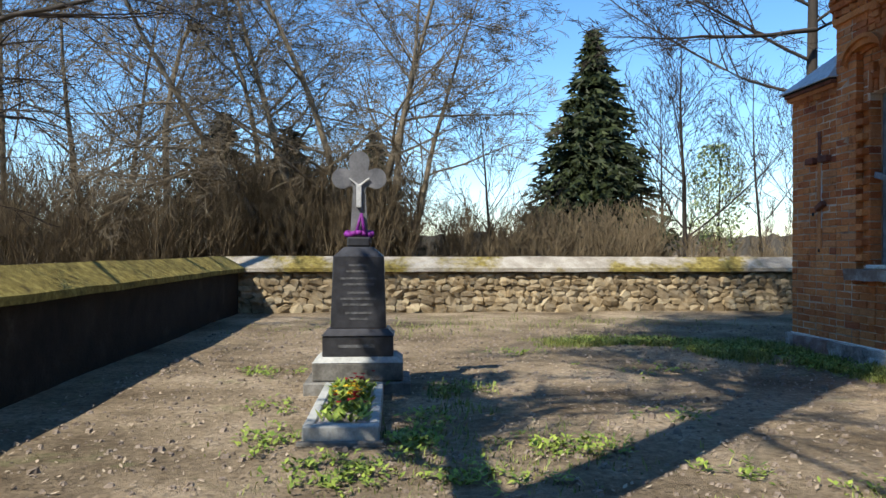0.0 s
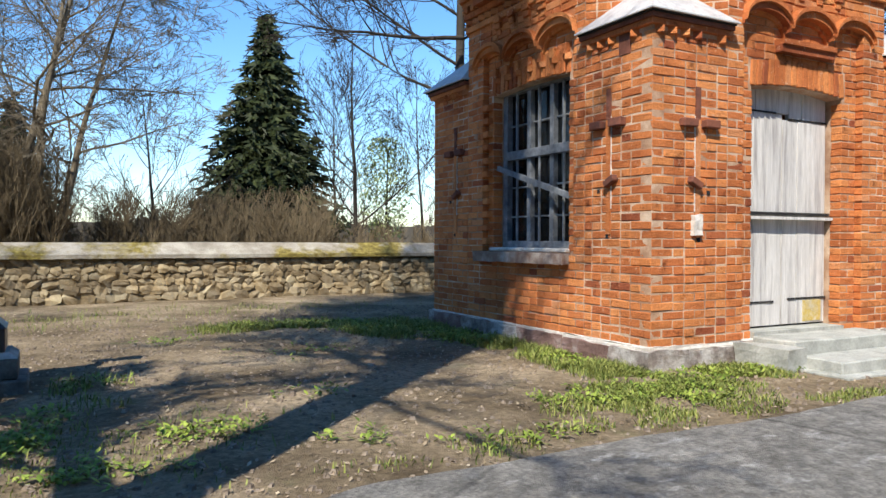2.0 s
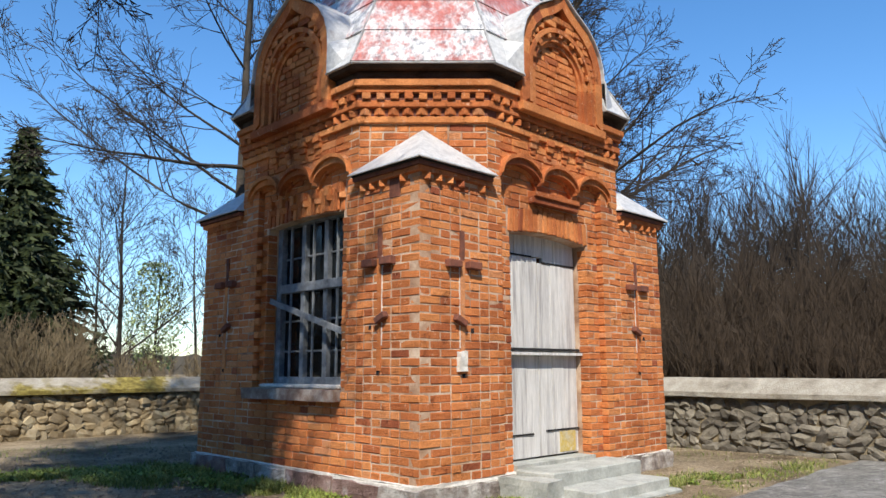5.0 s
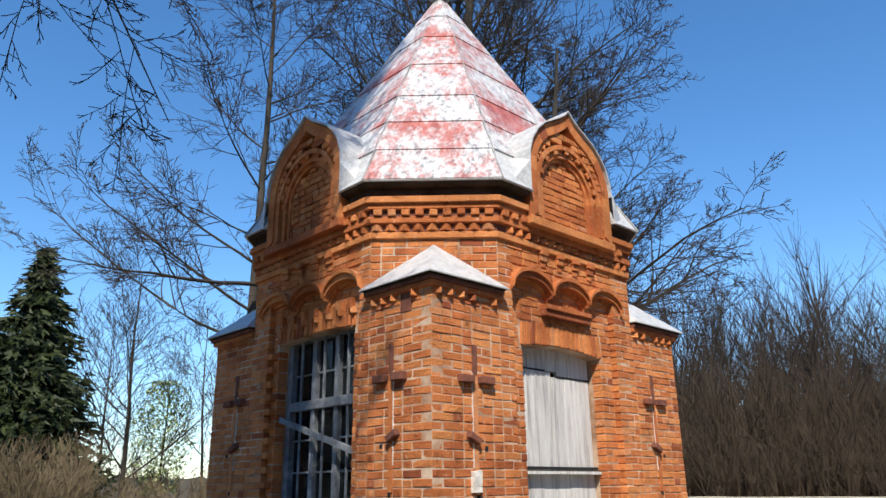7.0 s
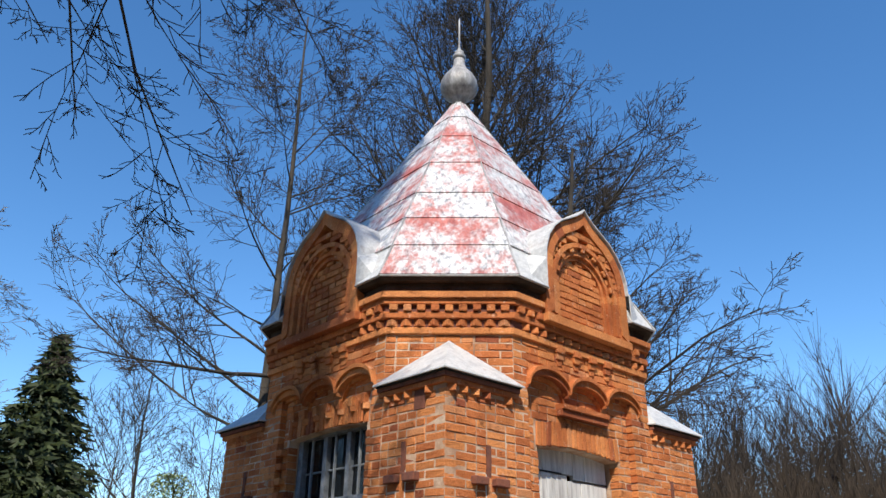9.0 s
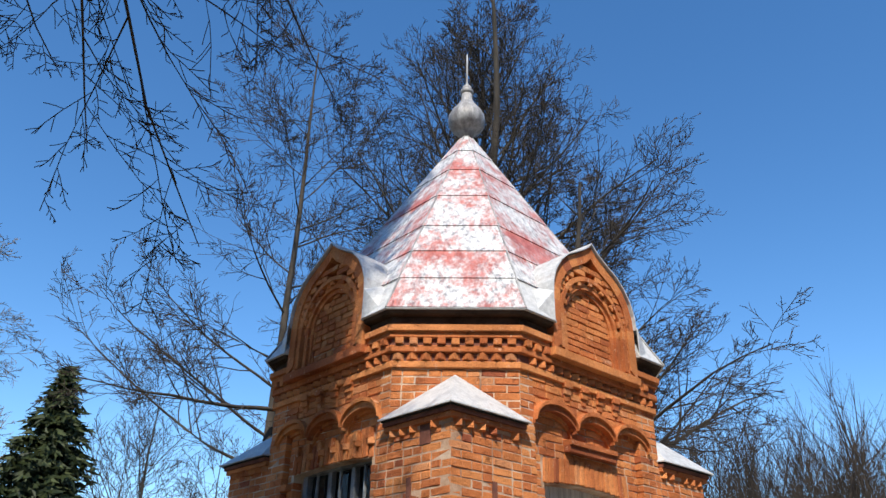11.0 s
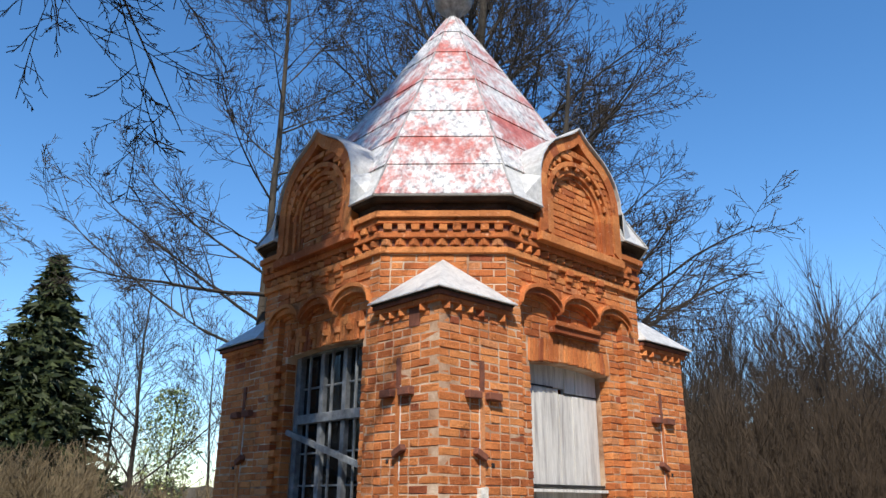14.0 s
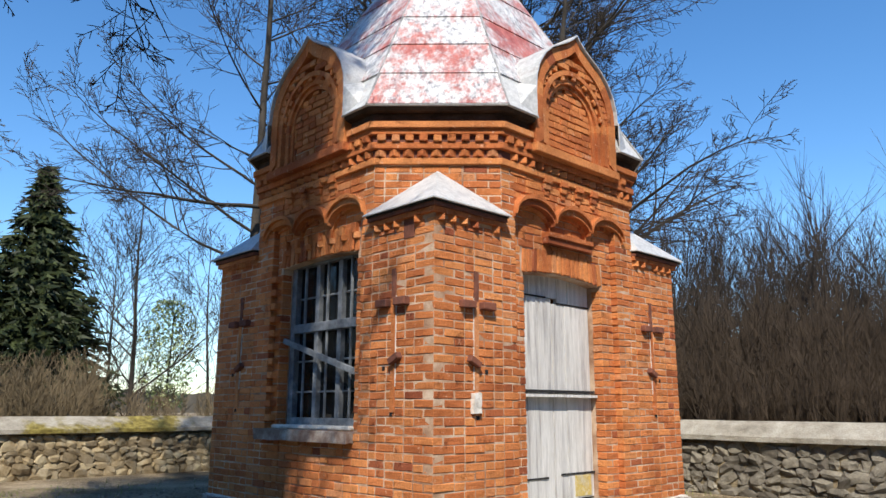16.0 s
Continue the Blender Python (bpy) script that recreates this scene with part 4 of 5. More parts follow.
ASPHALT = asphalt_material()
bm = bmesh.new()
edge = []
for i in range(91):
    x = -4.3 + 10.6 * i / 90
    y = -1.62 + 0.04 * (x - 1) / 4 + 0.07 * noise.noise(Vector((x * 0.9, 5, 0))) + 0.03 * noise.noise(Vector((x * 4, 8, 0))) - (0.9 * ((-3.2 - x) / 1.1) ** 2 if x < -3.2 else 0)
    edge.append((x, y))
ring_hi = [bm.verts.new((x, y, 0.028)) for x, y in edge]
ring_lo = [bm.verts.new((x, y + 0.02, -0.04)) for x, y in edge]
far = [bm.verts.new((x, -12.0, 0.03)) for x, y in edge]
for i in range(90):
    bm.faces.new((ring_hi[i], ring_hi[i + 1], far[i + 1], far[i]))
    bm.faces.new((ring_lo[i], ring_lo[i + 1], ring_hi[i + 1], ring_hi[i]))
tagged(finish("path", bm, ASPHALT), "worn cracked grey asphalt path beside the chapel", "path", kind="structure")


# ---- grave ----
grave = thing("gravestone", "black granite gravestone with a grey metal crucifix on top", "gravestone")
GX, GY = -5.145, 1.45
bm = bmesh.new()
box(bm, GX - 0.44, GX + 0.44, GY - 0.06, GY + 0.55, -0.03, 0.10)
part("footing", bm, GRAVE_STONE, grave, bevel=0.01)
bm = bmesh.new()
box(bm, GX - 0.375, GX + 0.375, GY, GY + 0.48, 0.10, 0.255)
part("base_block", bm, GRAVE_STONE, grave, bevel=0.012)
bm = bmesh.new()
prism(bm, [(GX + sx * 0.375, GY + 0.24 + sy * 0.24, 0.255) for sx, sy in ((-1, -1), (1, -1), (1, 1), (-1, 1))], [(GX + sx * 0.32, GY + 0.24 + sy * 0.20, 0.30) for sx, sy in ((-1, -1), (1, -1), (1, 1), (-1, 1))])
part("base_bevel", bm, CONCRETE, grave)
bm = bmesh.new()
box(bm, GX - 0.295, GX + 0.295, GY + 0.04, GY + 0.42, 0.30, 0.475)
part("pedestal", bm, GRANITE, grave, bevel=0.008)
bm = bmesh.new()
prism(bm, [(GX + sx * 0.305, GY + 0.23 + sy * 0.20, 0.475) for sx, sy in ((-1, -1), (1, -1), (1, 1), (-1, 1))], [(GX + sx * 0.25, GY + 0.23 + sy * 0.15, 0.53) for sx, sy in ((-1, -1), (1, -1), (1, 1), (-1, 1))])
part("pedestal_cap", bm, GRANITE, grave)
bm = bmesh.new()
prism(bm, [(GX + sx * 0.233, GY + 0.23 + sy * 0.135, 0.53) for sx, sy in ((-1, -1), (1, -1), (1, 1), (-1, 1))], [(GX + sx * 0.213, GY + 0.23 + sy * 0.12, 1.14) for sx, sy in ((-1, -1), (1, -1), (1, 1), (-1, 1))])
stele = part("stele", bm, GRANITE, grave, bevel=0.006)
bm = bmesh.new()
prism(bm, [(GX + sx * 0.205, GY + 0.23 + sy * 0.115, 1.14) for sx, sy in ((-1, -1), (1, -1), (1, 1), (-1, 1))], [(GX + sx * 0.12, GY + 0.23 + sy * 0.09, 1.215) for sx, sy in ((-1, -1), (1, -1), (1, 1), (-1, 1))])
part("stele_top", bm, GRANITE, grave)
bm = bmesh.new()
box(bm, GX - 0.10, GX + 0.10, GY + 0.15, GY + 0.31, 1.215, 1.30)
part("cross_socket", bm, GRANITE, grave, bevel=0.015)
FADED = mottled("faded_lettering", [(0.3, (0.05, 0.05, 0.05)), (0.7, (0.15, 0.15, 0.15))], 20, 80)
for z, w in ((1.06, 0.16), (1.01, 0.20), (0.95, 0.30), (0.90, 0.26), (0.83, 0.18), (0.78, 0.30), (0.73, 0.26), (0.66, 0.22), (0.61, 0.16)):
    bm = bmesh.new()
    fy = GY + 0.23 - 0.135 + 0.015 * (z - 0.53) / 0.61
    box(bm, GX - w / 2, GX + w / 2, fy - 0.003, fy + 0.004, z - 0.009, z + 0.009)
    part("inscription_line", bm, FADED, stele)
bm = bmesh.new()
box(bm, GX - 0.16, GX + 0.14, GY + 0.037, GY + 0.045, 0.375, 0.40)
part("inscription_line", bm, FADED, stele)
# crucifix: a cross with wide rounded ends
cy0, cy1 = GY + 0.205, GY + 0.255
bm = bmesh.new()


def lobe(cx, cz, r):
    n = 20
    k = 0.004 + 0.002 * len(bm.faces) / 100
    lo = [(cx + r * math.cos(2 * math.pi * i / n), cy0 - k, cz + r * math.sin(2 * math.pi * i / n)) for i in range(n)]
    prism(bm, lo, [(x, cy1 + k, z) for x, y, z in lo])


prism(bm, [(GX - 0.075, cy0, 1.30), (GX + 0.075, cy0, 1.30), (GX + 0.055, cy0, 1.68), (GX - 0.055, cy0, 1.68)], [(GX - 0.075, cy1, 1.30), (GX + 0.075, cy1, 1.30), (GX + 0.055, cy1, 1.68), (GX - 0.055, cy1, 1.68)])
for dx, dz in ((-1, 0), (1, 0), (0, 1)):
    a, b = 0.05, 0.09
    if dz:
        q = [(GX - a, 1.68), (GX + a, 1.68), (GX + b * 0.95, 1.94), (GX - b * 0.95, 1.94)]
    else:
        q = [(GX + dx * 0.0, 1.80 - a), (GX + dx * 0.14, 1.80 - b * 0.95), (GX + dx * 0.14, 1.80 + b * 0.95), (GX + dx * 0.0, 1.80 + a)]
    k = 0.0012 * (2 + dx + 3 * dz)
    prism(bm, [(x, cy0 - k, z) for x, z in q], [(x, cy1 + k, z) for x, z in q])
lobe(GX - 0.145, 1.80, 0.088), lobe(GX + 0.145, 1.80, 0.088), lobe(GX, 1.945, 0.088)
cross = part("crucifix", bm, CROSS_METAL, grave, "grey metal cross with rounded arms")
PALE = mottled("pale_cast_metal", [(0.3, (0.35, 0.35, 0.34)), (0.7, (0.6, 0.6, 0.58))], 12, 60, rough=0.4)
bm = bmesh.new()
box(bm, GX - 0.022, GX + 0.022, cy0 - 0.03, cy0, 1.55, 1.75)
tube(bm, (GX, cy0 - 0.02, 1.73), (GX - 0.085, cy0 - 0.02, 1.80), 0.012, 0.008), tube(bm, (GX, cy0 - 0.02, 1.73), (GX + 0.085, cy0 - 0.02, 1.80), 0.012, 0.008)
part("relief", bm, PALE, cross, "small pale plain relief", bevel=0.004)
PURPLE = mottled("purple_ribbon", [(0.3, (0.10, 0.01, 0.12)), (0.7, (0.26, 0.03, 0.30))], 14, 60, rough=0.6)
bm = bmesh.new()
for k in range(14):
    a0, a1 = 2 * math.pi * k / 14, 2 * math.pi * (k + 1) / 14
    tube(bm, (GX + 0.11 * math.cos(a0), GY + 0.23 + 0.06 * math.sin(a0), 1.325 + 0.012 * math.sin(3 * a0)), (GX + 0.11 * math.cos(a1), GY + 0.23 + 0.06 * math.sin(a1), 1.325 + 0.012 * math.sin(3 * a1)), 0.024, 0.024, 6)
tube(bm, (GX + 0.02, cy0 - 0.03, 1.50), (GX + 0.05, cy0 - 0.03, 1.33), 0.012, 0.02, 5), tube(bm, (GX + 0.02, cy0 - 0.03, 1.50), (GX - 0.02, cy0 - 0.03, 1.33), 0.010, 0.018, 5)
tagged(finish("ribbon", bm, PURPLE, smooth=True), "purple ribbon tied round the foot of the crucifix", "ribbon")

# bed in front of it
bed = thing("grave_bed", "low concrete grave kerb filled with soil and flowers", "grave")
SX0, SX1, SY0, SY1 = -5.40, -4.93, -0.16, 1.36
for x0, x1, y0, y1 in ((SX0, SX0 + 0.07, SY0 + 0.09, SY1), (SX1 - 0.07, SX1, SY0 + 0.09, SY1), (SX0, SX1, SY0, SY0 + 0.088)):
    bm = bmesh.new()
    box(bm, x0, x1, y0, y1, -0.05, 0.115)
    part("kerb", bm, CONCRETE, bed, bevel=0.008)
bm = bmesh.new()
box(bm, SX0 - 0.03, SX1 + 0.03, SY0 - 0.05, SY0 - 0.002, -0.05, 0.03)
part("front_footing", bm, GRAVE_STONE, bed, bevel=0.006)
bm = bmesh.new()
box(bm, SX0 + 0.07, SX1 - 0.07, SY0 + 0.09, SY1, -0.05, 0.10)
part("soil_fill", bm, PLINTH, bed)


# ---- leaves, grass and flowers ----
def leaf_material(name, a, b_, rough=0.6):
    m, n, l, b = material(name, rough, spec=0.25)
    tone = ramp(n, l, piece_random(n, l), [(0.0, a), (1.0, b_)])
    tone = mix(n, l, 0.5, tone, ramp(n, l, noise_tex(n, l, 3, 4), [(0.35, (0.55, 0.6, 0.5)), (0.6, (1.1, 1.08, 1.0))]), "MULTIPLY")
    l.new(tone, b.inputs["Base Color"])
    b.inputs["Subsurface Weight"].default_value = 0.0
    return m


WEED = leaf_material("weed_leaf", (0.08, 0.14, 0.018), (0.30, 0.36, 0.065))
BLADE = leaf_material("grass_blade", (0.06, 0.10, 0.018), (0.30, 0.31, 0.085))
LITTER = leaf_material("dry_litter", (0.13, 0.09, 0.06), (0.50, 0.40, 0.29), 0.9)
RED = leaf_material("red_petal", (0.35, 0.008, 0.015), (0.6, 0.03, 0.03))
DEEP_RED = leaf_material("deep_red_petal", (0.12, 0.005, 0.01), (0.28, 0.015, 0.02))
YELLOW = leaf_material("yellow_petal", (0.75, 0.38, 0.01), (0.85, 0.60, 0.03))
rng_v = random.Random(12)


def leaf(verts, faces, p, d, length, width, bend=0.3):
    """One leaf of two quads, folded along its length."""
    d = Vector(d).normalized()
    s = d.cross(Vector((0, 0, 1)))
    s = s.normalized() if s.length > 1e-3 else Vector((1, 0, 0))
    up = s.cross(d).normalized()
    k = len(verts)
    for f, w, b in ((0, 0.25, 0), (0.5, 1, -bend * 0.15), (1, 0.12, -bend * 0.6)):
        c = p + d * (length * f) + Vector((0, 0, b * length))
        verts.append(tuple(c + s * width * w / 2 + up * width * 0.15)), verts.append(tuple(c - s * width * w / 2 + up * width * 0.15))
    faces.append((k, k + 1, k + 3, k + 2)), faces.append((k + 2, k + 3, k + 5, k + 4))


def ellipse_point(cx, cy, rx, ry):
    while True:
        x, y = rng_v.gauss(0, 0.5), rng_v.gauss(0, 0.5)
        if x * x + y * y < 1.4:
            return cx + rx * x, cy + ry * y


def on_ground(x, y):
    return ground_height(x, y)


WEEDS = [(-6.03, 2.5, .35, .3, 26), (-3.8, -.28, .4, .25, 40), (-5.14, -.75, .35, .3, 46), (-4.72, -.15, .22, .3, 50), (-4.4, -.85, .4, .25, 30), (-4.62, .4, .2, .4, 30), (-3.0, -.9, .25, .2, 12), (-5.6, -.1, .25, .4, 26),
         (-4.3, 1.54, .3, .25, 22), (-1.7, 4.7, 1.0, .35, 190), (-.9, 3.8, .55, .55, 260), (-.45, 2.6, .3, .8, 170), (0.2, -.45, .9, .3, 90), (-.35, .8, .25, .6, 60), (-3.4, 3.7, .4, .3, 20), (-1.2, -.6, .5, .3, 46), (-.5, -.9, .5, .3, 36), (-2.2, -1.3, .5, .2, 20), (-2.9, .4, .35, .25, 10), (-5.8, .9, .3, .3, 12), (-2.4, 2.4, .6, .5, 16), (3.3, -.9, .5, .3, 20)]
verts, faces = [], []
for cx, cy, rx, ry, count in WEEDS:
    for _ in range(count):
        x, y = ellipse_point(cx, cy, rx, ry)
        if -0.1 < x < 4.3 and -0.08 < y < 4.1 or (SX0 - .05 < x < SX1 + .05 and y > SY0 - 0.1 and y < 2):
            continue
        z = on_ground(x, y)
        for _k in range(rng_v.randint(6, 12)):
            a = rng_v.uniform(0, 2 * math.pi)
            leaf(verts, faces, Vector((x, y, z)) + Vector((rng_v.gauss(0, .03), rng_v.gauss(0, .03), rng_v.uniform(0, 0.05))), (math.cos(a), math.sin(a), rng_v.uniform(0.1, 1.1)), rng_v.uniform(0.022, 0.06), rng_v.uniform(0.011, 0.030))
tagged(mesh_from("weeds", verts, faces, WEED), "fresh green low weeds in patches on bare soil", "weeds", kind="stuff")

GRASS = [(-.25, 2.0, .35, 2.6, 8000), (-.6, 3.6, .7, .8, 7500), (-1.9, 4.6, 1.3, .5, 4000), (0.3, -.4, 1.2, .40, 8500), (-.7, -.8, .9, .5, 4200), (-.3, .2, .35, .9, 3000), (-1.6, -1.35, 1.6, .25, 900), (1.2, -1.42, 1.6, .16, 1200), (3.3, -.9, .9, .5, 1700), (4.8, -1.2, 1.2, .35, 900), (-4.3, 1.2, .3, .6, 400), (-5.0, 6.5, 2.2, 1.5, 500), (-2.0, 7.2, 3, 1.2, 500), (-4.5, -.5, 1.3, .9, 700), (5.5, 2.0, .6, 2.5, 600)]
verts, faces = [], []
for cx, cy, rx, ry, count in GRASS:
    for _ in range(count * 2):
        x, y = ellipse_point(cx, cy, rx, ry)
        if -0.06 < x < 4.25 and -0.06 < y < 4.1 or (SX0 < x < SX1 and SY0 - 0.05 < y < 2) or y < -1.6 or (0.98 < x < 2.76 and -1.15 < y < 0):
            continue
        if noise.noise(Vector((x * 2.3, y * 2.3, 7))) < -0.12:
            continue
        z = on_ground(x, y)
        a, h, w = rng_v.uniform(0, 6.283), (abs(rng_v.gauss(0.022, 0.02)) + 0.010) * (1.35 if y > 0 else 0.8), rng_v.uniform(0.003, 0.0055)
        dx, dy = math.cos(a), math.sin(a)
        lean = rng_v.uniform(0.2, 1.3) * h
        k = len(verts)
        verts += [(x - dy * w, y + dx * w, z - 0.005), (x + dy * w, y - dx * w, z - 0.005), (x + dx * lean * .45 + dy * w * .7, y + dy * lean * .45 - dx * w * .7, z + h * .65), (x + dx * lean * .45 - dy * w * .7, y + dy * lean * .45 + dx * w * .7, z + h * .65), (x + dx * lean, y + dy * lean, z + h)]
        faces += [(k, k + 1, k + 2, k + 3), (k + 3, k + 2, k + 4)]
tagged(mesh_from("grass", verts, faces, BLADE), "short green grass tufts along the chapel foot", "grass", kind="stuff")

verts, faces = [], []
for _ in range(13000):
    x, y = rng_v.uniform(-7.5, 6.2), rng_v.uniform(-2.6, 9.3) if rng_v.random() < 0.4 else rng_v.uniform(-2.4, 3.5)
    if -0.1 < x < 4.3 and -0.1 < y < 4.2 or (x > -3.6 and y < -1.7):
        continue
    a = rng_v.uniform(0, 6.283)
    leaf(verts, faces, Vector((x, y, on_ground(x, y) + 0.006)), (math.cos(a), math.sin(a), rng_v.uniform(-0.05, 0.3)), rng_v.uniform(0.010, 0.042), rng_v.uniform(0.006, 0.024), -0.3)
tagged(mesh_from("leaf_litter", verts, faces, LITTER), "dry brown leaves and chips scattered on the soil", "litter", kind="stuff")

CLOD = mottled("soil_clod", [(0.3, (0.13, 0.10, 0.075)), (0.7, (0.34, 0.28, 0.22))], 9, 60, per_piece=0.6)
verts, faces = [], []
for _ in range(5200):
    x, y = rng_v.uniform(-7.4, 1.5), rng_v.uniform(-1.9, 6.5)
    if -0.1 < x < 4.3 and -0.1 < y < 4.2 or (x > -3.6 and y < -1.7) or (SX0 < x < SX1 and SY0 < y < 1.4):
        continue
    r = abs(rng_v.gauss(0.009, 0.008)) + 0.004
    z = on_ground(x, y)
    k = len(verts)
    n = 5
    t0 = rng_v.uniform(0, 6)
    for i in range(n):
        q = r * rng_v.uniform(0.8, 1.5)
        verts.append((x + q * math.cos(t0 + 6.283 * i / n), y + q * math.sin(t0 + 6.283 * i / n), z - 0.004))
    for i in range(n):
        q = r * rng_v.uniform(0.4, 0.9)
        verts.append((x + q * math.cos(t0 + 0.4 + 6.283 * i / n), y + q * math.sin(t0 + 0.4 + 6.283 * i / n), z + r * rng_v.uniform(0.5, 0.9)))
    for i in range(n):
        j = (i + 1) % n
        faces.append((k + i, k + j, k + n + j, k + n + i))
    faces.append(tuple(k + n + i for i in range(n)))
tagged(mesh_from("soil_clods", verts, faces, CLOD), "small dry soil clods and pebbles", "pebbles", kind="stuff")


def flower_clump(name, label, x, y, mat, count, r):
    f = thing(name, label, "flowers", "flowers on the grave")
    v, fc = [], []
    for _ in range(60):
        a = rng_v.uniform(0, 6.283)
        leaf(v, fc, Vector((x + rng_v.gauss(0, r * .6), y + rng_v.gauss(0, r * .6), 0.10)), (math.cos(a), math.sin(a), rng_v.uniform(0.3, 1.4)), rng_v.uniform(0.05, 0.10), 0.03)
    mesh_from("foliage", v, fc, WEED, f)
    v, fc = [], []
    for _ in range(count):
        px, py, pz = x + rng_v.gauss(0, r * .6), y + rng_v.gauss(0, r * .5), 0.17 + rng_v.uniform(-0.03, 0.05)
        for k in range(7):
            a = 6.283 * k / 7 + rng_v.random()
            leaf(v, fc, Vector((px, py, pz)), (math.cos(a), math.sin(a), rng_v.uniform(0.2, 0.9)), 0.03, 0.022)
    mesh_from("blossoms", v, fc, mat, f)


flower_clump("flowers", "bright yellow flowers on the grave bed", -5.13, 0.72, YELLOW, 16, 0.10)
flower_clump("flowers", "red flowers on the grave bed", -5.12, 0.38, RED, 12, 0.07)
flower_clump("flowers", "dark red flowers at the foot of the gravestone", -5.12, 1.22, DEEP_RED, 16, 0.10)
verts, faces = [], []
for _ in range(420):
    x, y = rng_v.uniform(SX0 + .08, SX1 - .08), rng_v.uniform(SY0 + .15, SY1)
    a = rng_v.uniform(0, 6.283)
    leaf(verts, faces, Vector((x, y, 0.10)), (math.cos(a), math.sin(a), rng_v.uniform(0.2, 1.5)), rng_v.uniform(0.04, 0.11), 0.03)
tagged(mesh_from("grave_plants", verts, faces, WEED), "green leafy plants on the grave bed", "plants", kind="stuff")


# ---- trees ----
def grow(seed, limbs, spread=0.9, levels=5, kids=(10, 8, 6, 5), first=0.2, up=0.3, droop=0.0, twig=0.004, wobble=(0.04, 0.075, 0.09, 0.10, 0.10), ratio=0.6, bias=None, slim=0.45, taper=0.85, deep=0.58):
    """A bare tree: tapered limbs that bend, fork and thin out. limbs: (start, way, length, radius, level). Returns thick and thin wood."""
    rng = random.Random(seed)
    thick, thin = ([], []), ([], [])

    def limb(p, d, length, r, level, low=None):
        verts, faces = thick if level <= 1 else thin
        sides = (9, 6, 4, 3, 3)[level]
        steps = (12, 9, 6, 4, 3)[level]
        pts = []
        q = Vector(p)
        d = Vector(d).normalized()
        for i in range(steps + 1):
            f = i / steps
            pts.append((q.copy(), max(r * (1 - (taper if level == 0 else 0.85) * f), twig), d.copy()))
            w = wobble[level]
            d = (d + Vector((rng.gauss(0, w), rng.gauss(0, w), rng.gauss(0, w) + (up * 0.22 if level else 0.03) - droop * (level > 0)))).normalized()
            q = q + d * (length / steps)
        start = len(verts)
        for q_, r_, d_ in pts:
            x = d_.orthogonal().normalized()
            y = d_.cross(x)
            for s in range(sides):
                a = 2 * math.pi * s / sides
                verts.append(tuple(q_ + x * (r_ * math.cos(a)) + y * (r_ * math.sin(a))))
        for i in range(steps):
            for s in range(sides):
                a, b = start + i * sides + s, start + i * sides + (s + 1) % sides
                faces.append((a, b, b + sides, a + sides))
        if level + 1 >= levels:
            return
        n = kids[level]
        lo = (first if low is None else low) if level == 0 else 0.15
        for k in range(n):
            f = min(lo + (1 - lo) * (k + rng.random()) / n, 0.99)
            i = min(int(f * steps), steps - 1)
            g = f * steps - i
            q_ = pts[i][0].lerp(pts[i + 1][0], g)
            r_, d_ = pts[i][1] * (1 - g) + pts[i + 1][1] * g, pts[i][2]
            s_ = Vector((rng.gauss(0, 1), rng.gauss(0, 1), rng.gauss(0, 0.45)))
            s_ = (s_ - d_ * s_.dot(d_)).normalized()
            if bias and level == 0 and s_.dot(bias) < -0.1:
                s_ = s_ - bias * (2 * s_.dot(bias))
            nd = (d_ * (0.3 + 0.75 * f if level == 0 else 1.0) + s_ * (spread if level == 0 else 0.92)).normalized()
            limb(q_, nd, length * (ratio if level == 0 else deep) * (1.12 - 0.7 * f) * rng.uniform(0.7, 1.2), r_ * (slim if level == 0 else 0.6), level + 1)

    for item in limbs:
        limb(*item)
    return thick, thin


def bare_tree(label, seed, limbs, mat=None, **kw):
    tree = thing("bare_tree", label, "tree")
    thick, thin = grow(seed, limbs, **kw)
    mesh_from("trunk", *thick, mat or BARK, tree, smooth=True)
    mesh_from("crown", *thin, mat or TWIG, tree)
    return tree


def at(angle, d, ox=-4.83, oy=-4.70):
    """A place d metres from the start of the path, turned clockwise from +y."""
    a = radians(angle)
    return Vector((ox + d * math.sin(a), oy + d * math.cos(a), -0.1))


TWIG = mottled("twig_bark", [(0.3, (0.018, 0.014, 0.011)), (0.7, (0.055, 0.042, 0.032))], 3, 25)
# Two lighter copies of the twig bark with sunlight put into the colour.
SUNLIT_PALE_TWIG = mottled("sunlit_scrub_bark", [(0.3, (0.06, 0.047, 0.029)), (0.7, (0.19, 0.145, 0.085))], 3, 25)
SUNLIT_GREY_TWIG = mottled("sunlit_grey_bark", [(0.3, (0.08, 0.066, 0.045)), (0.7, (0.25, 0.205, 0.14))], 3, 25)
V = Vector
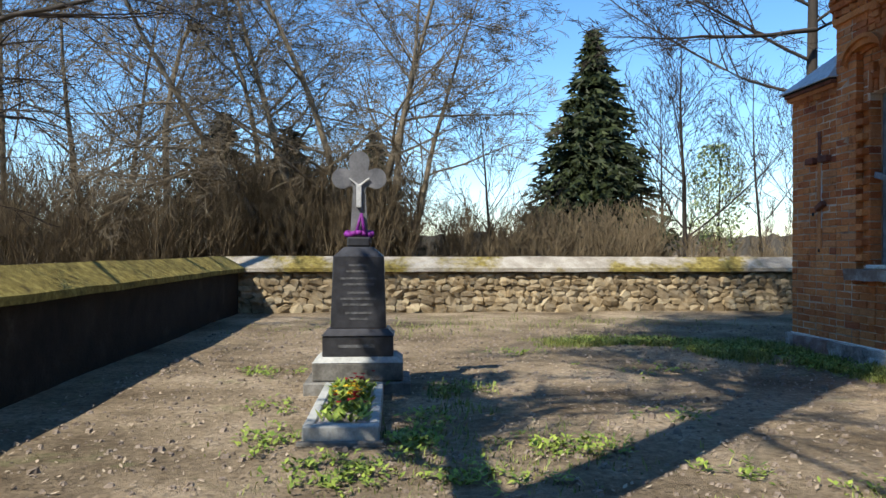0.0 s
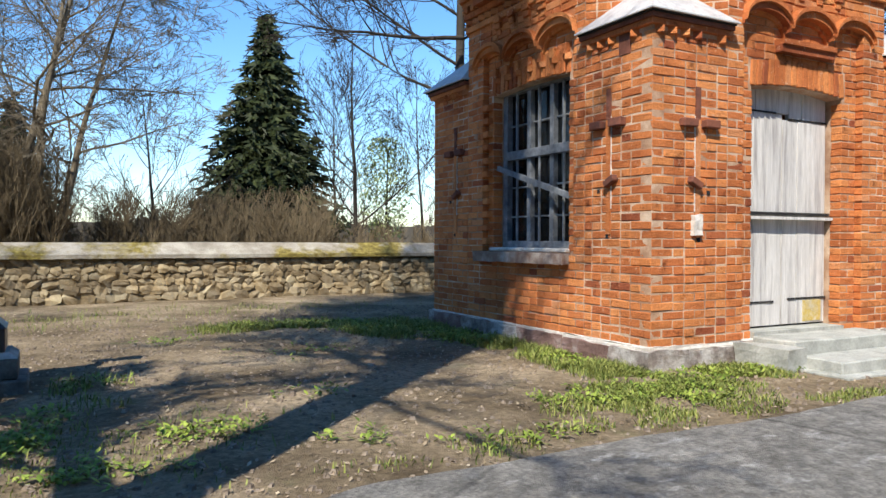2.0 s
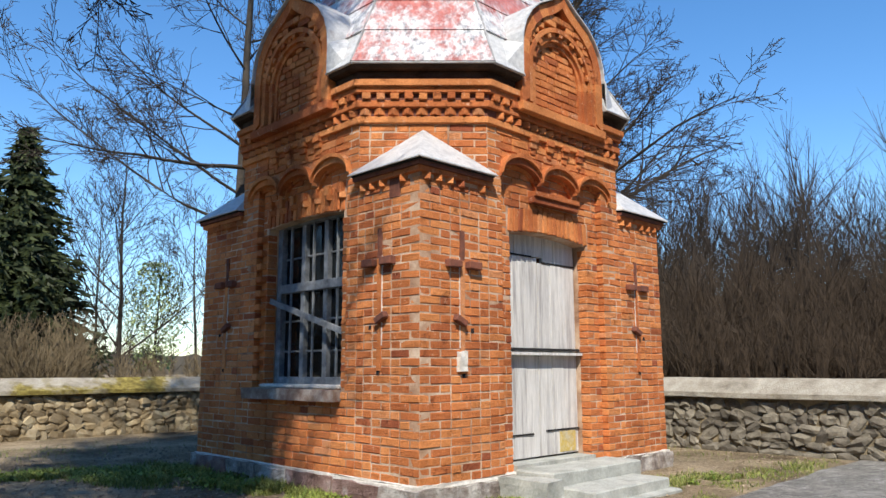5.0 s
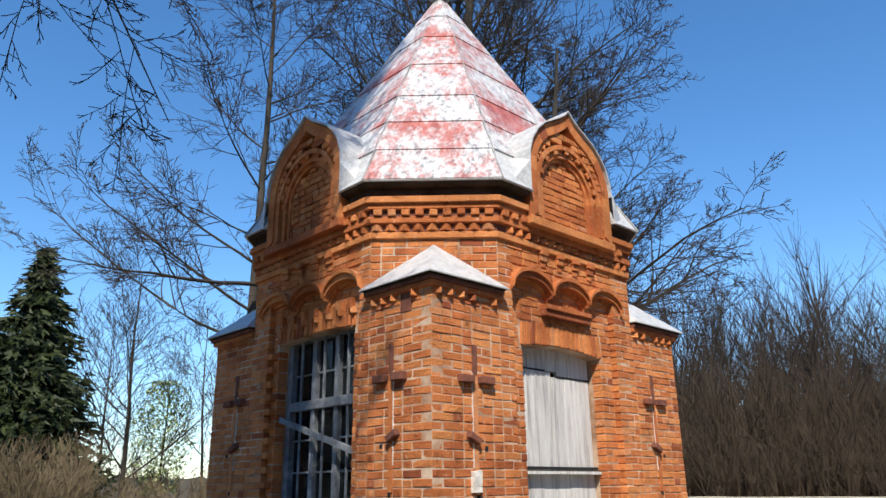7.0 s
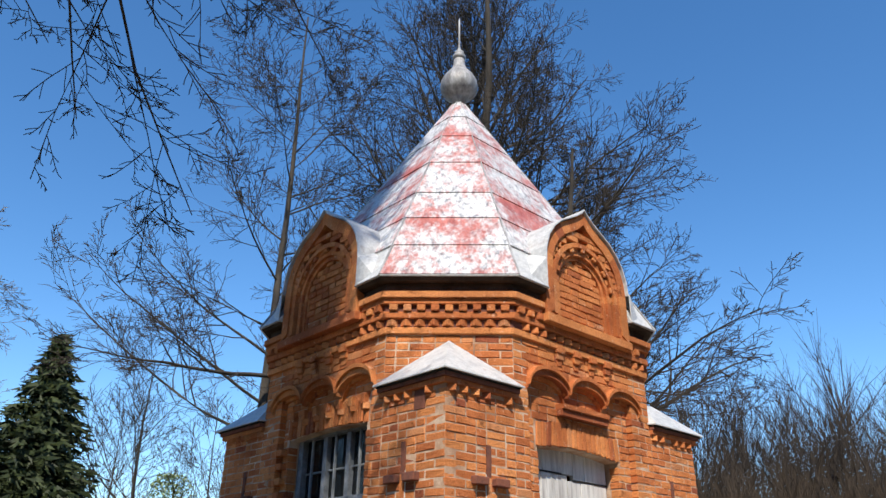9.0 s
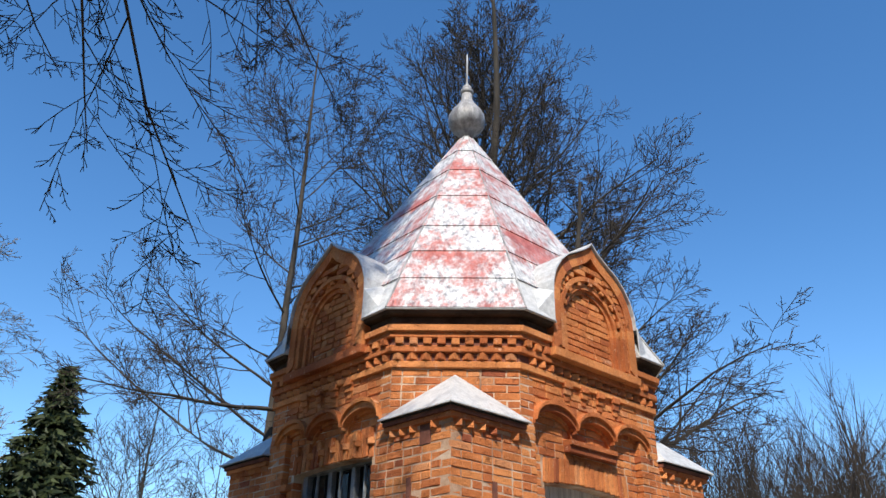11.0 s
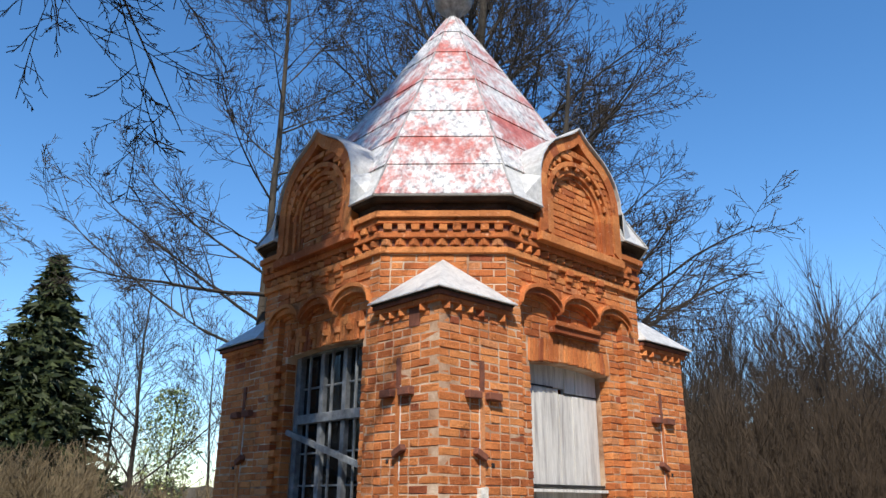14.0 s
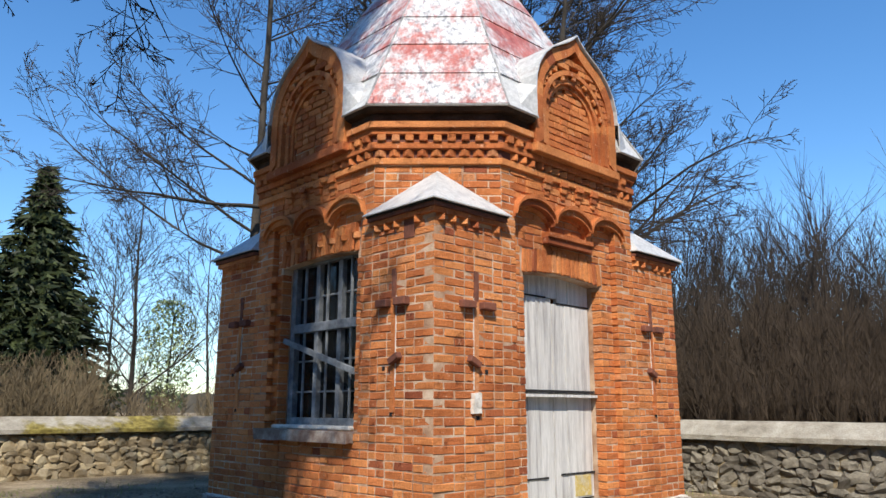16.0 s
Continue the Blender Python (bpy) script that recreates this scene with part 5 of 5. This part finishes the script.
# forked tree beside the path, whose shade lies over the yard
SB = V((-6.14, -3.19, -0.1))
SF = SB + V((0, 0, 2.75))
shade_tree = thing("bare_tree", "large forked bare tree whose shade covers the yard", "tree")
bm = bmesh.new()
tube(bm, SB, SB + V((0, 0, 0.5)), 0.40, 0.30, 12), tube(bm, SB + V((0, 0, 0.45)), SF + V((0, 0, 0.2)), 0.30, 0.26, 12)
part("trunk", bm, BARK, shade_tree, smooth=True)
thick, thin = grow(4, [(SF, V((0.0, 0.0, 1)), 15.0, 0.24, 0, 0.2), (SF, V((-1.55, 1.45, 2.2)), 3.8, 0.12, 0, 0.2), (SF + V((0, 0, 2.6)), V((-0.085, 0.10, 1)), 13.0, 0.12, 0, 0.2), (SF + V((0, 0, 3.2)), V((-0.17, 0.20, 1)), 11.0, 0.09, 0, 0.2), (SF + V((0, 0, 3)), V((-0.03, 0.04, 1)), 13.0, 0.20, 0, 0.2), (SF + V((0, 0, 4.6)), V((0.045, -0.05, 1)), 11.0, 0.19, 0, 0.2), (SF + V((0, 0, 5.4)), V((0.085, -0.09, 1)), 9.5, 0.16, 0, 0.2)],
                  spread=0.8, kids=(26, 9, 6, 3), levels=5, wobble=(0.008, 0.08, 0.10, 0.10, 0.10), ratio=0.36, bias=V((-0.68, 0.73, 0)), taper=0.35, slim=0.38, twig=0.012)
mesh_from("limb", *thick, BARK, shade_tree, smooth=True)
hang, fine_hang = grow(9, [(V((-6.1, -3.2, 6.9)), V((2.6, 3.5, -1.55)), 6.0, 0.034, 1), (V((-6.1, -3.2, 6.4)), V((2.3, 3.6, -1.15)), 6.0, 0.030, 1), (V((-6.1, -3.2, 6.5)), V((2.9, 3.4, -1.05)), 6.2, 0.030, 1), (V((-6.1, -3.2, 5.8)), V((2.1, 3.9, -0.6)), 5.2, 0.026, 1), (V((-6.1, -3.2, 7.5)), V((2.8, 3.1, -1.6)), 6.0, 0.030, 1)],
                       kids=(0, 14, 8, 5), up=0.03, droop=0.0, wobble=(0.02, 0.06, 0.08, 0.09, 0.09), deep=0.36, spread=0.9)
mesh_from("hanging_limb", *hang, BARK, shade_tree, smooth=True)
mesh_from("hanging_crown", *fine_hang, TWIG, shade_tree)
mesh_from("crown", *thin, TWIG, shade_tree)

# beyond the back wall
b0 = at(-5.5, 24)
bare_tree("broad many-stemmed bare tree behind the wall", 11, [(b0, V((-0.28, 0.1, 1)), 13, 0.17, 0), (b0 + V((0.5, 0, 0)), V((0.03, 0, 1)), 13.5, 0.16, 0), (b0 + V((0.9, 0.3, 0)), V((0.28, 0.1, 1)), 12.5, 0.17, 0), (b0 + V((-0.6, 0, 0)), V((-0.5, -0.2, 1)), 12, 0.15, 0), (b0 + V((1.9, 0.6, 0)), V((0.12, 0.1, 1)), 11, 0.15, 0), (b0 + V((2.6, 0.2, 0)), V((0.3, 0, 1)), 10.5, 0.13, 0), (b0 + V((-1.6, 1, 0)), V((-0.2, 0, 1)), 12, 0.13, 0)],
          mat=SUNLIT_GREY_TWIG, kids=(15, 9, 7, 4), spread=1.15, twig=0.007, slim=0.45, up=0.0, droop=0.012, wobble=(0.06, 0.10, 0.11, 0.11, 0.11), ratio=0.5)
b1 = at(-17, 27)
bare_tree("tall bare tree in the thicket behind the wall", 12, [(b1, V((0.1, 0, 1)), 13, 0.16, 0), (b1 + V((-2.5, 1, 0)), V((-0.2, 0, 1)), 12, 0.14, 0)], mat=SUNLIT_GREY_TWIG, kids=(15, 9, 6, 4), spread=1.1, twig=0.008, up=0.05, wobble=(0.05, 0.09, 0.1, 0.1, 0.1))
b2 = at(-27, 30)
bare_tree("pale bare birch in the thicket", 13, [(b2, V((0, 0, 1)), 14, 0.14, 0), (b2 + V((3, 2, 0)), V((0.1, 0, 1)), 12, 0.12, 0)], kids=(16, 9, 6, 4), spread=0.9, mat=SUNLIT_PALE_TWIG, twig=0.010)
bare_tree("bare tree with drooping limbs beyond the side wall", 14, [(at(-38, 13), V((0.25, 0.1, 1)), 11, 0.2, 0, 0.15)], kids=(14, 8, 6, 4), spread=1.1, up=0.0, droop=0.03)
bare_tree("small slender bare tree behind the wall", 15, [(at(7.3, 29), V((0, 0, 1)), 6.6, 0.08, 0, 0.15)], kids=(16, 7, 5, 3), spread=0.8, levels=4, twig=0.008)
bare_tree("slender bare tree beside the spruce", 16, [(at(21.8, 36), V((0, 0, 1)), 11, 0.13, 0, 0.15), (at(20.2, 37), V((0, 0, 1)), 8.5, 0.09, 0, 0.15)], kids=(16, 8, 5, 3), spread=0.8, levels=4, twig=0.010)
bare_tree("thin bare tree at the edge of the field", 17, [(at(27, 40), V((0, 0, 1)), 9.5, 0.09, 0, 0.25), (at(29.5, 42), V((0, 0, 1)), 9, 0.09, 0, 0.25)], kids=(14, 7, 4, 3), spread=0.7, levels=4, twig=0.010)
# behind the chapel
bare_tree("tall bare tree behind the chapel", 21, [(at(29.8, 18), V((0.03, 0, 1)), 18, 0.15, 0, 0.24), (V((4.2, 10.7, 5.95)), V((-4.1, -0.5, -1.25)), 4.8, 0.055, 1)], kids=(30, 12, 7, 4), spread=1.25, ratio=0.34, twig=0.0065, slim=0.36, up=0.14, deep=0.5, wobble=(0.02, 0.06, 0.09, 0.10, 0.10))
b3 = at(46.3, 20)
fan = []
for i in range(34):              # limbs that rise round the trunk and form a dome
    f, a = i / 33, 2.4 * i
    e = radians(26 + 46 * f)
    fan.append((b3 + V((0, 0, 6.5 + 10.5 * f)), V((math.cos(a) * math.cos(e), math.sin(a) * math.cos(e), math.sin(e))), 7.6 * (1 - 0.42 * f), 0.10 * (1 - 0.45 * f), 1))
bare_tree("huge bare tree with a dense round crown behind the chapel", 33, [(b3, V((0, 0, 1)), 20, 0.27, 0, 0.5)] + fan, kids=(10, 13, 8, 4), spread=0.9, ratio=0.22, twig=0.0065, slim=0.3, up=0.22, deep=0.5)
bare_tree("wide bare tree with long low limbs behind the chapel", 38, [(at(52.5, 17), V((0.05, -0.02, 1)), 11.5, 0.22, 0, 0.3), (at(52.5, 17) + V((0, 0, 4.2)), V((0.75, -0.62, 0.30)), 5.8, 0.09, 1), (at(52.5, 17) + V((0, 0, 5.2)), V((0.7, -0.6, 0.5)), 5.0, 0.08, 1)], kids=(16, 12, 8, 5), spread=1.1, ratio=0.5, twig=0.006, slim=0.4, up=0.10, deep=0.52)

# spruces
NEEDLE = leaf_material("spruce_needles", (0.012, 0.020, 0.007), (0.045, 0.058, 0.018))
BROWN_NEEDLE = leaf_material("dull_evergreen", (0.022, 0.026, 0.012), (0.075, 0.068, 0.03))


def spruce(label, base, height, radius, seed, mat, density=1.0):
    rng = random.Random(seed)
    tree = thing("spruce_tree", label, "tree")
    bm = bmesh.new()
    tube(bm, base, base + V((0, 0, height)), 0.02 * height, 0.01, 8)
    part("trunk", bm, BARK, tree)
    verts, faces = [], []
    layers = int(height * 4.2)
    for i in range(layers):
        f = (i + rng.random()) / layers
        z = 0.3 + f * (height - 0.3)
        reach = radius * (1 - f) ** 0.85 * (1.0 if f > 0.12 else 0.85) + 0.08
        for k in range(int((9 + 7 * (1 - f)) * density)):
            a = rng.uniform(0, 6.283)
            d = V((math.cos(a), math.sin(a), 0))
            ln = reach * rng.uniform(0.6, 1.12)
            zj = rng.uniform(-0.22, 0.22)
            steps = max(2, int(ln / 0.24))
            for s in range(steps):
                g = (s + rng.random()) / steps
                p = base + d * (ln * g) + V((0, 0, max(z + zj, 0.1) + 0.12 * ln * g - 0.34 * ln * g * g))
                for _ in range(3):
                    e = (d * rng.uniform(0.2, 1) + V((rng.gauss(0, 0.6), rng.gauss(0, 0.6), rng.gauss(-0.35, 0.3)))).normalized()
                    w = d.cross(e)
                    w = (w.normalized() if w.length > 0.01 else V((0, 0, 1))) * 0.085
                    q = p + e * rng.uniform(0.28, 0.55)
                    n = len(verts)
                    verts += [tuple(p - w), tuple(p + w), tuple(q)]
                    faces.append((n, n + 1, n + 2))
    mesh_from("crown", verts, faces, mat, tree)


spruce("tall dense dark green spruce behind the wall", at(15.1, 35), 11.4, 4.3, 5, NEEDLE, 2.2)
spruce("small dark spruce behind the wall", at(-1.8, 33), 6.4, 2.6, 6, NEEDLE, 1.4)
spruce("dull brownish evergreen in the thicket", at(-8, 31), 6.2, 3.2, 7, BROWN_NEEDLE, 1.3)
spruce("dull brownish evergreen in the thicket", at(-13, 30), 6.4, 3.2, 8, BROWN_NEEDLE, 1.3)
FRESH = leaf_material("fresh_spring_leaf", (0.24, 0.31, 0.12), (0.48, 0.54, 0.28))
young = bare_tree("young tree in pale green spring leaf", 41, [(at(24.0, 38), V((0, 0, 1)), 6.4, 0.08, 0, 0.15)], kids=(14, 7, 4, 3), spread=0.8, levels=4, twig=0.008)
verts, faces = [], []
for _ in range(3600):
    h = rng_v.uniform(0.15, 1)
    r = 1.5 * math.sin(math.pi * min(1, h * 0.9)) ** 0.7
    a, q = rng_v.uniform(0, 6.283), r * math.sqrt(rng_v.random())
    leaf(verts, faces, at(24.0, 38) + V((q * math.cos(a), q * math.sin(a), 0.4 + 6.0 * h)), (rng_v.gauss(0, 1), rng_v.gauss(0, 1), rng_v.gauss(0, 0.6)), 0.17, 0.11)
mesh_from("leaves", verts, faces, FRESH, young)


# ---- scrub and far woods ----
def scrub(name, label, spots, mat, seed):
    """Thin stems that rise from the ground and fork; spots: (angle from, to, near, far, stems, height, forks)."""
    rng = random.Random(seed)
    verts, faces = [], []

    def stem(p, d, ln, r, forks, steps=4):
        pts = [p]
        for i in range(steps):
            d = (d + V((rng.gauss(0, 0.07), rng.gauss(0, 0.07), 0.05))).normalized()
            pts.append(pts[-1] + d * (ln / steps))
        k = len(verts)
        x = d.orthogonal().normalized()
        y = d.cross(x)
        for i, q in enumerate(pts):
            rr = max(r * (1 - 0.8 * i / steps), 0.006)
            for s in range(3):
                verts.append(tuple(q + x * (rr * math.cos(2.094 * s)) + y * (rr * math.sin(2.094 * s))))
        for i in range(steps):
            for s in range(3):
                a, b = k + 3 * i + s, k + 3 * i + (s + 1) % 3
                faces.append((a, b, b + 3, a + 3))
        for _ in range(forks):
            i = rng.randint(1, steps - 1)
            stem(pts[i], (d + V((rng.gauss(0, 0.42), rng.gauss(0, 0.42), rng.gauss(0.1, 0.2)))).normalized(), ln * rng.uniform(0.3, 0.55), r * 0.5, forks // 3, 3)

    for a0, a1, d0, d1, count, h, forks in spots:
        for _ in range(count):
            p = at(rng.uniform(a0, a1), rng.uniform(d0, d1))
            hh = h * rng.uniform(0.5, 1.15)
            stem(p, V((rng.gauss(0, 0.12), rng.gauss(0, 0.12), 1)).normalized(), hh, 0.006 * hh + 0.006, forks)
    tagged(mesh_from(name, verts, faces, mat), label, "woods", kind="stuff")


THICKET = mottled("thicket_bark", [(0.3, (0.018, 0.013, 0.009)), (0.7, (0.07, 0.048, 0.03))], 3, 25)
scrub("scrub", "leafless brown scrub behind the yard wall", [(-40, 36, 24, 40, 700, 1.7, 9), (-40, -12, 22, 36, 420, 3.4, 12), (4, 20, 24, 31, 180, 2.4, 12), (-14, 1, 23, 28, 300, 3.6, 13)], SUNLIT_PALE_TWIG, 51)
scrub("far_thicket", "dark brown leafless thicket beyond the side wall", [(54, 90, 38, 50, 1500, 6.0, 7), (54, 90, 35, 44, 900, 3.4, 9)], THICKET, 52)
scrub("far_woods", "bare woodland of thin trunks beyond the side wall", [(54, 92, 42, 66, 300, 11.0, 16), (50, 62, 40, 60, 40, 11, 14), (-60, 55, 60, 120, 480, 6.0, 10)], TWIG, 53)
# Belt added out of view to hold back sky fill and deepen the shadows.
scrub("woods", "added unseen woodland that blocks low sky light on the sunny side", [(100, 278, 19, 31, 1000, 13.0, 6)], THICKET, 54)
# low distant wood line
HAZE_WOOD = mottled("distant_woodland", [(0.3, (0.05, 0.045, 0.036)), (0.7, (0.11, 0.095, 0.075))], 0.4, 3, stretch=(1, 1, 0.2))
verts, faces = [], []
k = 720
for i in range(k + 1):
    a = 2 * math.pi * i / k
    r = 170 + 12 * noise.noise(V((math.cos(a) * 5, math.sin(a) * 5, 1)))
    h = 4.2 + 1.6 * noise.noise(V((math.cos(a) * 30, math.sin(a) * 30, 2))) + 1.0 * rng_v.random()
    verts += [(r * math.cos(a), r * math.sin(a), -1), (r * math.cos(a), r * math.sin(a), h)]
faces = [(2 * i, 2 * i + 2, 2 * i + 3, 2 * i + 1) for i in range(k)]
tagged(mesh_from("backdrop", verts, faces, HAZE_WOOD), "low distant woodland on the horizon", "woodland", kind="structure")


# ---- bricks, laid one by one ----
def build_pieces():
    count = {}
    rest = {}
    for parent, mesh, m in PIECES:
        c = count.get(parent.name, 0)
        if c < 300:
            count[parent.name] = c + 1
            ob = new("brick", mesh)
            ob.parent = parent
            ob.matrix_basis = m
        else:
            rest.setdefault(parent.name, (parent, []))[1].append((mesh, m))
    for parent, items in rest.values():
        verts, faces = [], []
        for mesh, m in items:
            k = len(verts)
            verts += [tuple(m @ v.co) for v in mesh.vertices]
            flip = m.determinant() < 0
            faces += [tuple(k + i for i in (reversed(p.vertices) if flip else p.vertices)) for p in mesh.polygons]
        tagged(mesh_from("brickwork", verts, faces, BRICK, parent), kind="stuff")


build_pieces()


# ---- stones of the yard walls ----
def stone_mesh(seed, mat):
    rng = random.Random(seed)
    bm = bmesh.new()
    box(bm, -0.5, 0.5, -0.5, 0.5, -0.5, 0.5)
    bmesh.ops.subdivide_edges(bm, edges=bm.edges[:], cuts=1, use_grid_fill=True)
    for v in bm.verts:
        n = v.co.normalized()
        v.co = v.co.lerp(n * 0.56, 0.7) + V([rng.uniform(-0.10, 0.10) for _ in range(3)])
    bmesh.ops.recalc_face_normals(bm, faces=bm.faces[:])
    me = bpy.data.meshes.new("stone")
    bm.to_mesh(me)
    bm.free()
    me.materials.append(mat)
    return me


DARK_STONE = mottled("grey_boulder", [(0.25, (0.07, 0.062, 0.05)), (0.5, (0.20, 0.18, 0.145)), (0.75, (0.36, 0.33, 0.27))], 4, 40, strength=0.8, distance=0.02, per_piece=1.0)
STONES = [stone_mesh(s, STONE) for s in range(10)]
BOULDERS = [stone_mesh(s + 20, DARK_STONE) for s in range(10)]


def lay_stones(wall, u0, u1, meshes, mat, limit=300, big=1.0):
    ob, m, length = wall
    rng = random.Random(int(length * 10))
    items = []
    z = -0.02
    while z < 0.72:
        h = rng.uniform(0.09, 0.17) * big
        h = min(h, 0.80 - z)
        u = u0 + rng.uniform(-0.1, 0)
        while u < u1:
            w = rng.uniform(0.11, 0.30) * big
            hh = h * rng.uniform(0.8, 1.2)
            mm = m @ Matrix.LocRotScale(V((u + w / 2, -0.075 + rng.uniform(-0.02, 0.015), min(z + h / 2 + rng.uniform(-0.015, 0.015), 0.79 - hh / 2))), Euler((rng.gauss(0, .15), rng.gauss(0, .35), rng.gauss(0, .15))), (w * 1.12, 0.20, hh * 1.2))
            items.append((rng.choice(meshes), mm))
            u += w * rng.uniform(0.92, 1.02)
        z += h * 0.95
    rng.shuffle(items)
    for mesh, mm in items[:limit]:
        s = new("stone", mesh)
        s.parent = ob
        s.matrix_basis = mm
    if items[limit:]:
        verts, faces = [], []
        for mesh, mm in items[limit:]:
            k = len(verts)
            verts += [tuple(mm @ v.co) for v in mesh.vertices]
            faces += [tuple(k + i for i in p.vertices) for p in mesh.polygons]
        tagged(mesh_from("rubble", verts, faces, mat, ob), kind="stuff")


lay_stones(BACK, 0.6, 15.2, STONES, STONE)
lay_stones(RIGHT, 6.0, 15.0, BOULDERS, DARK_STONE, 300, 1.1)
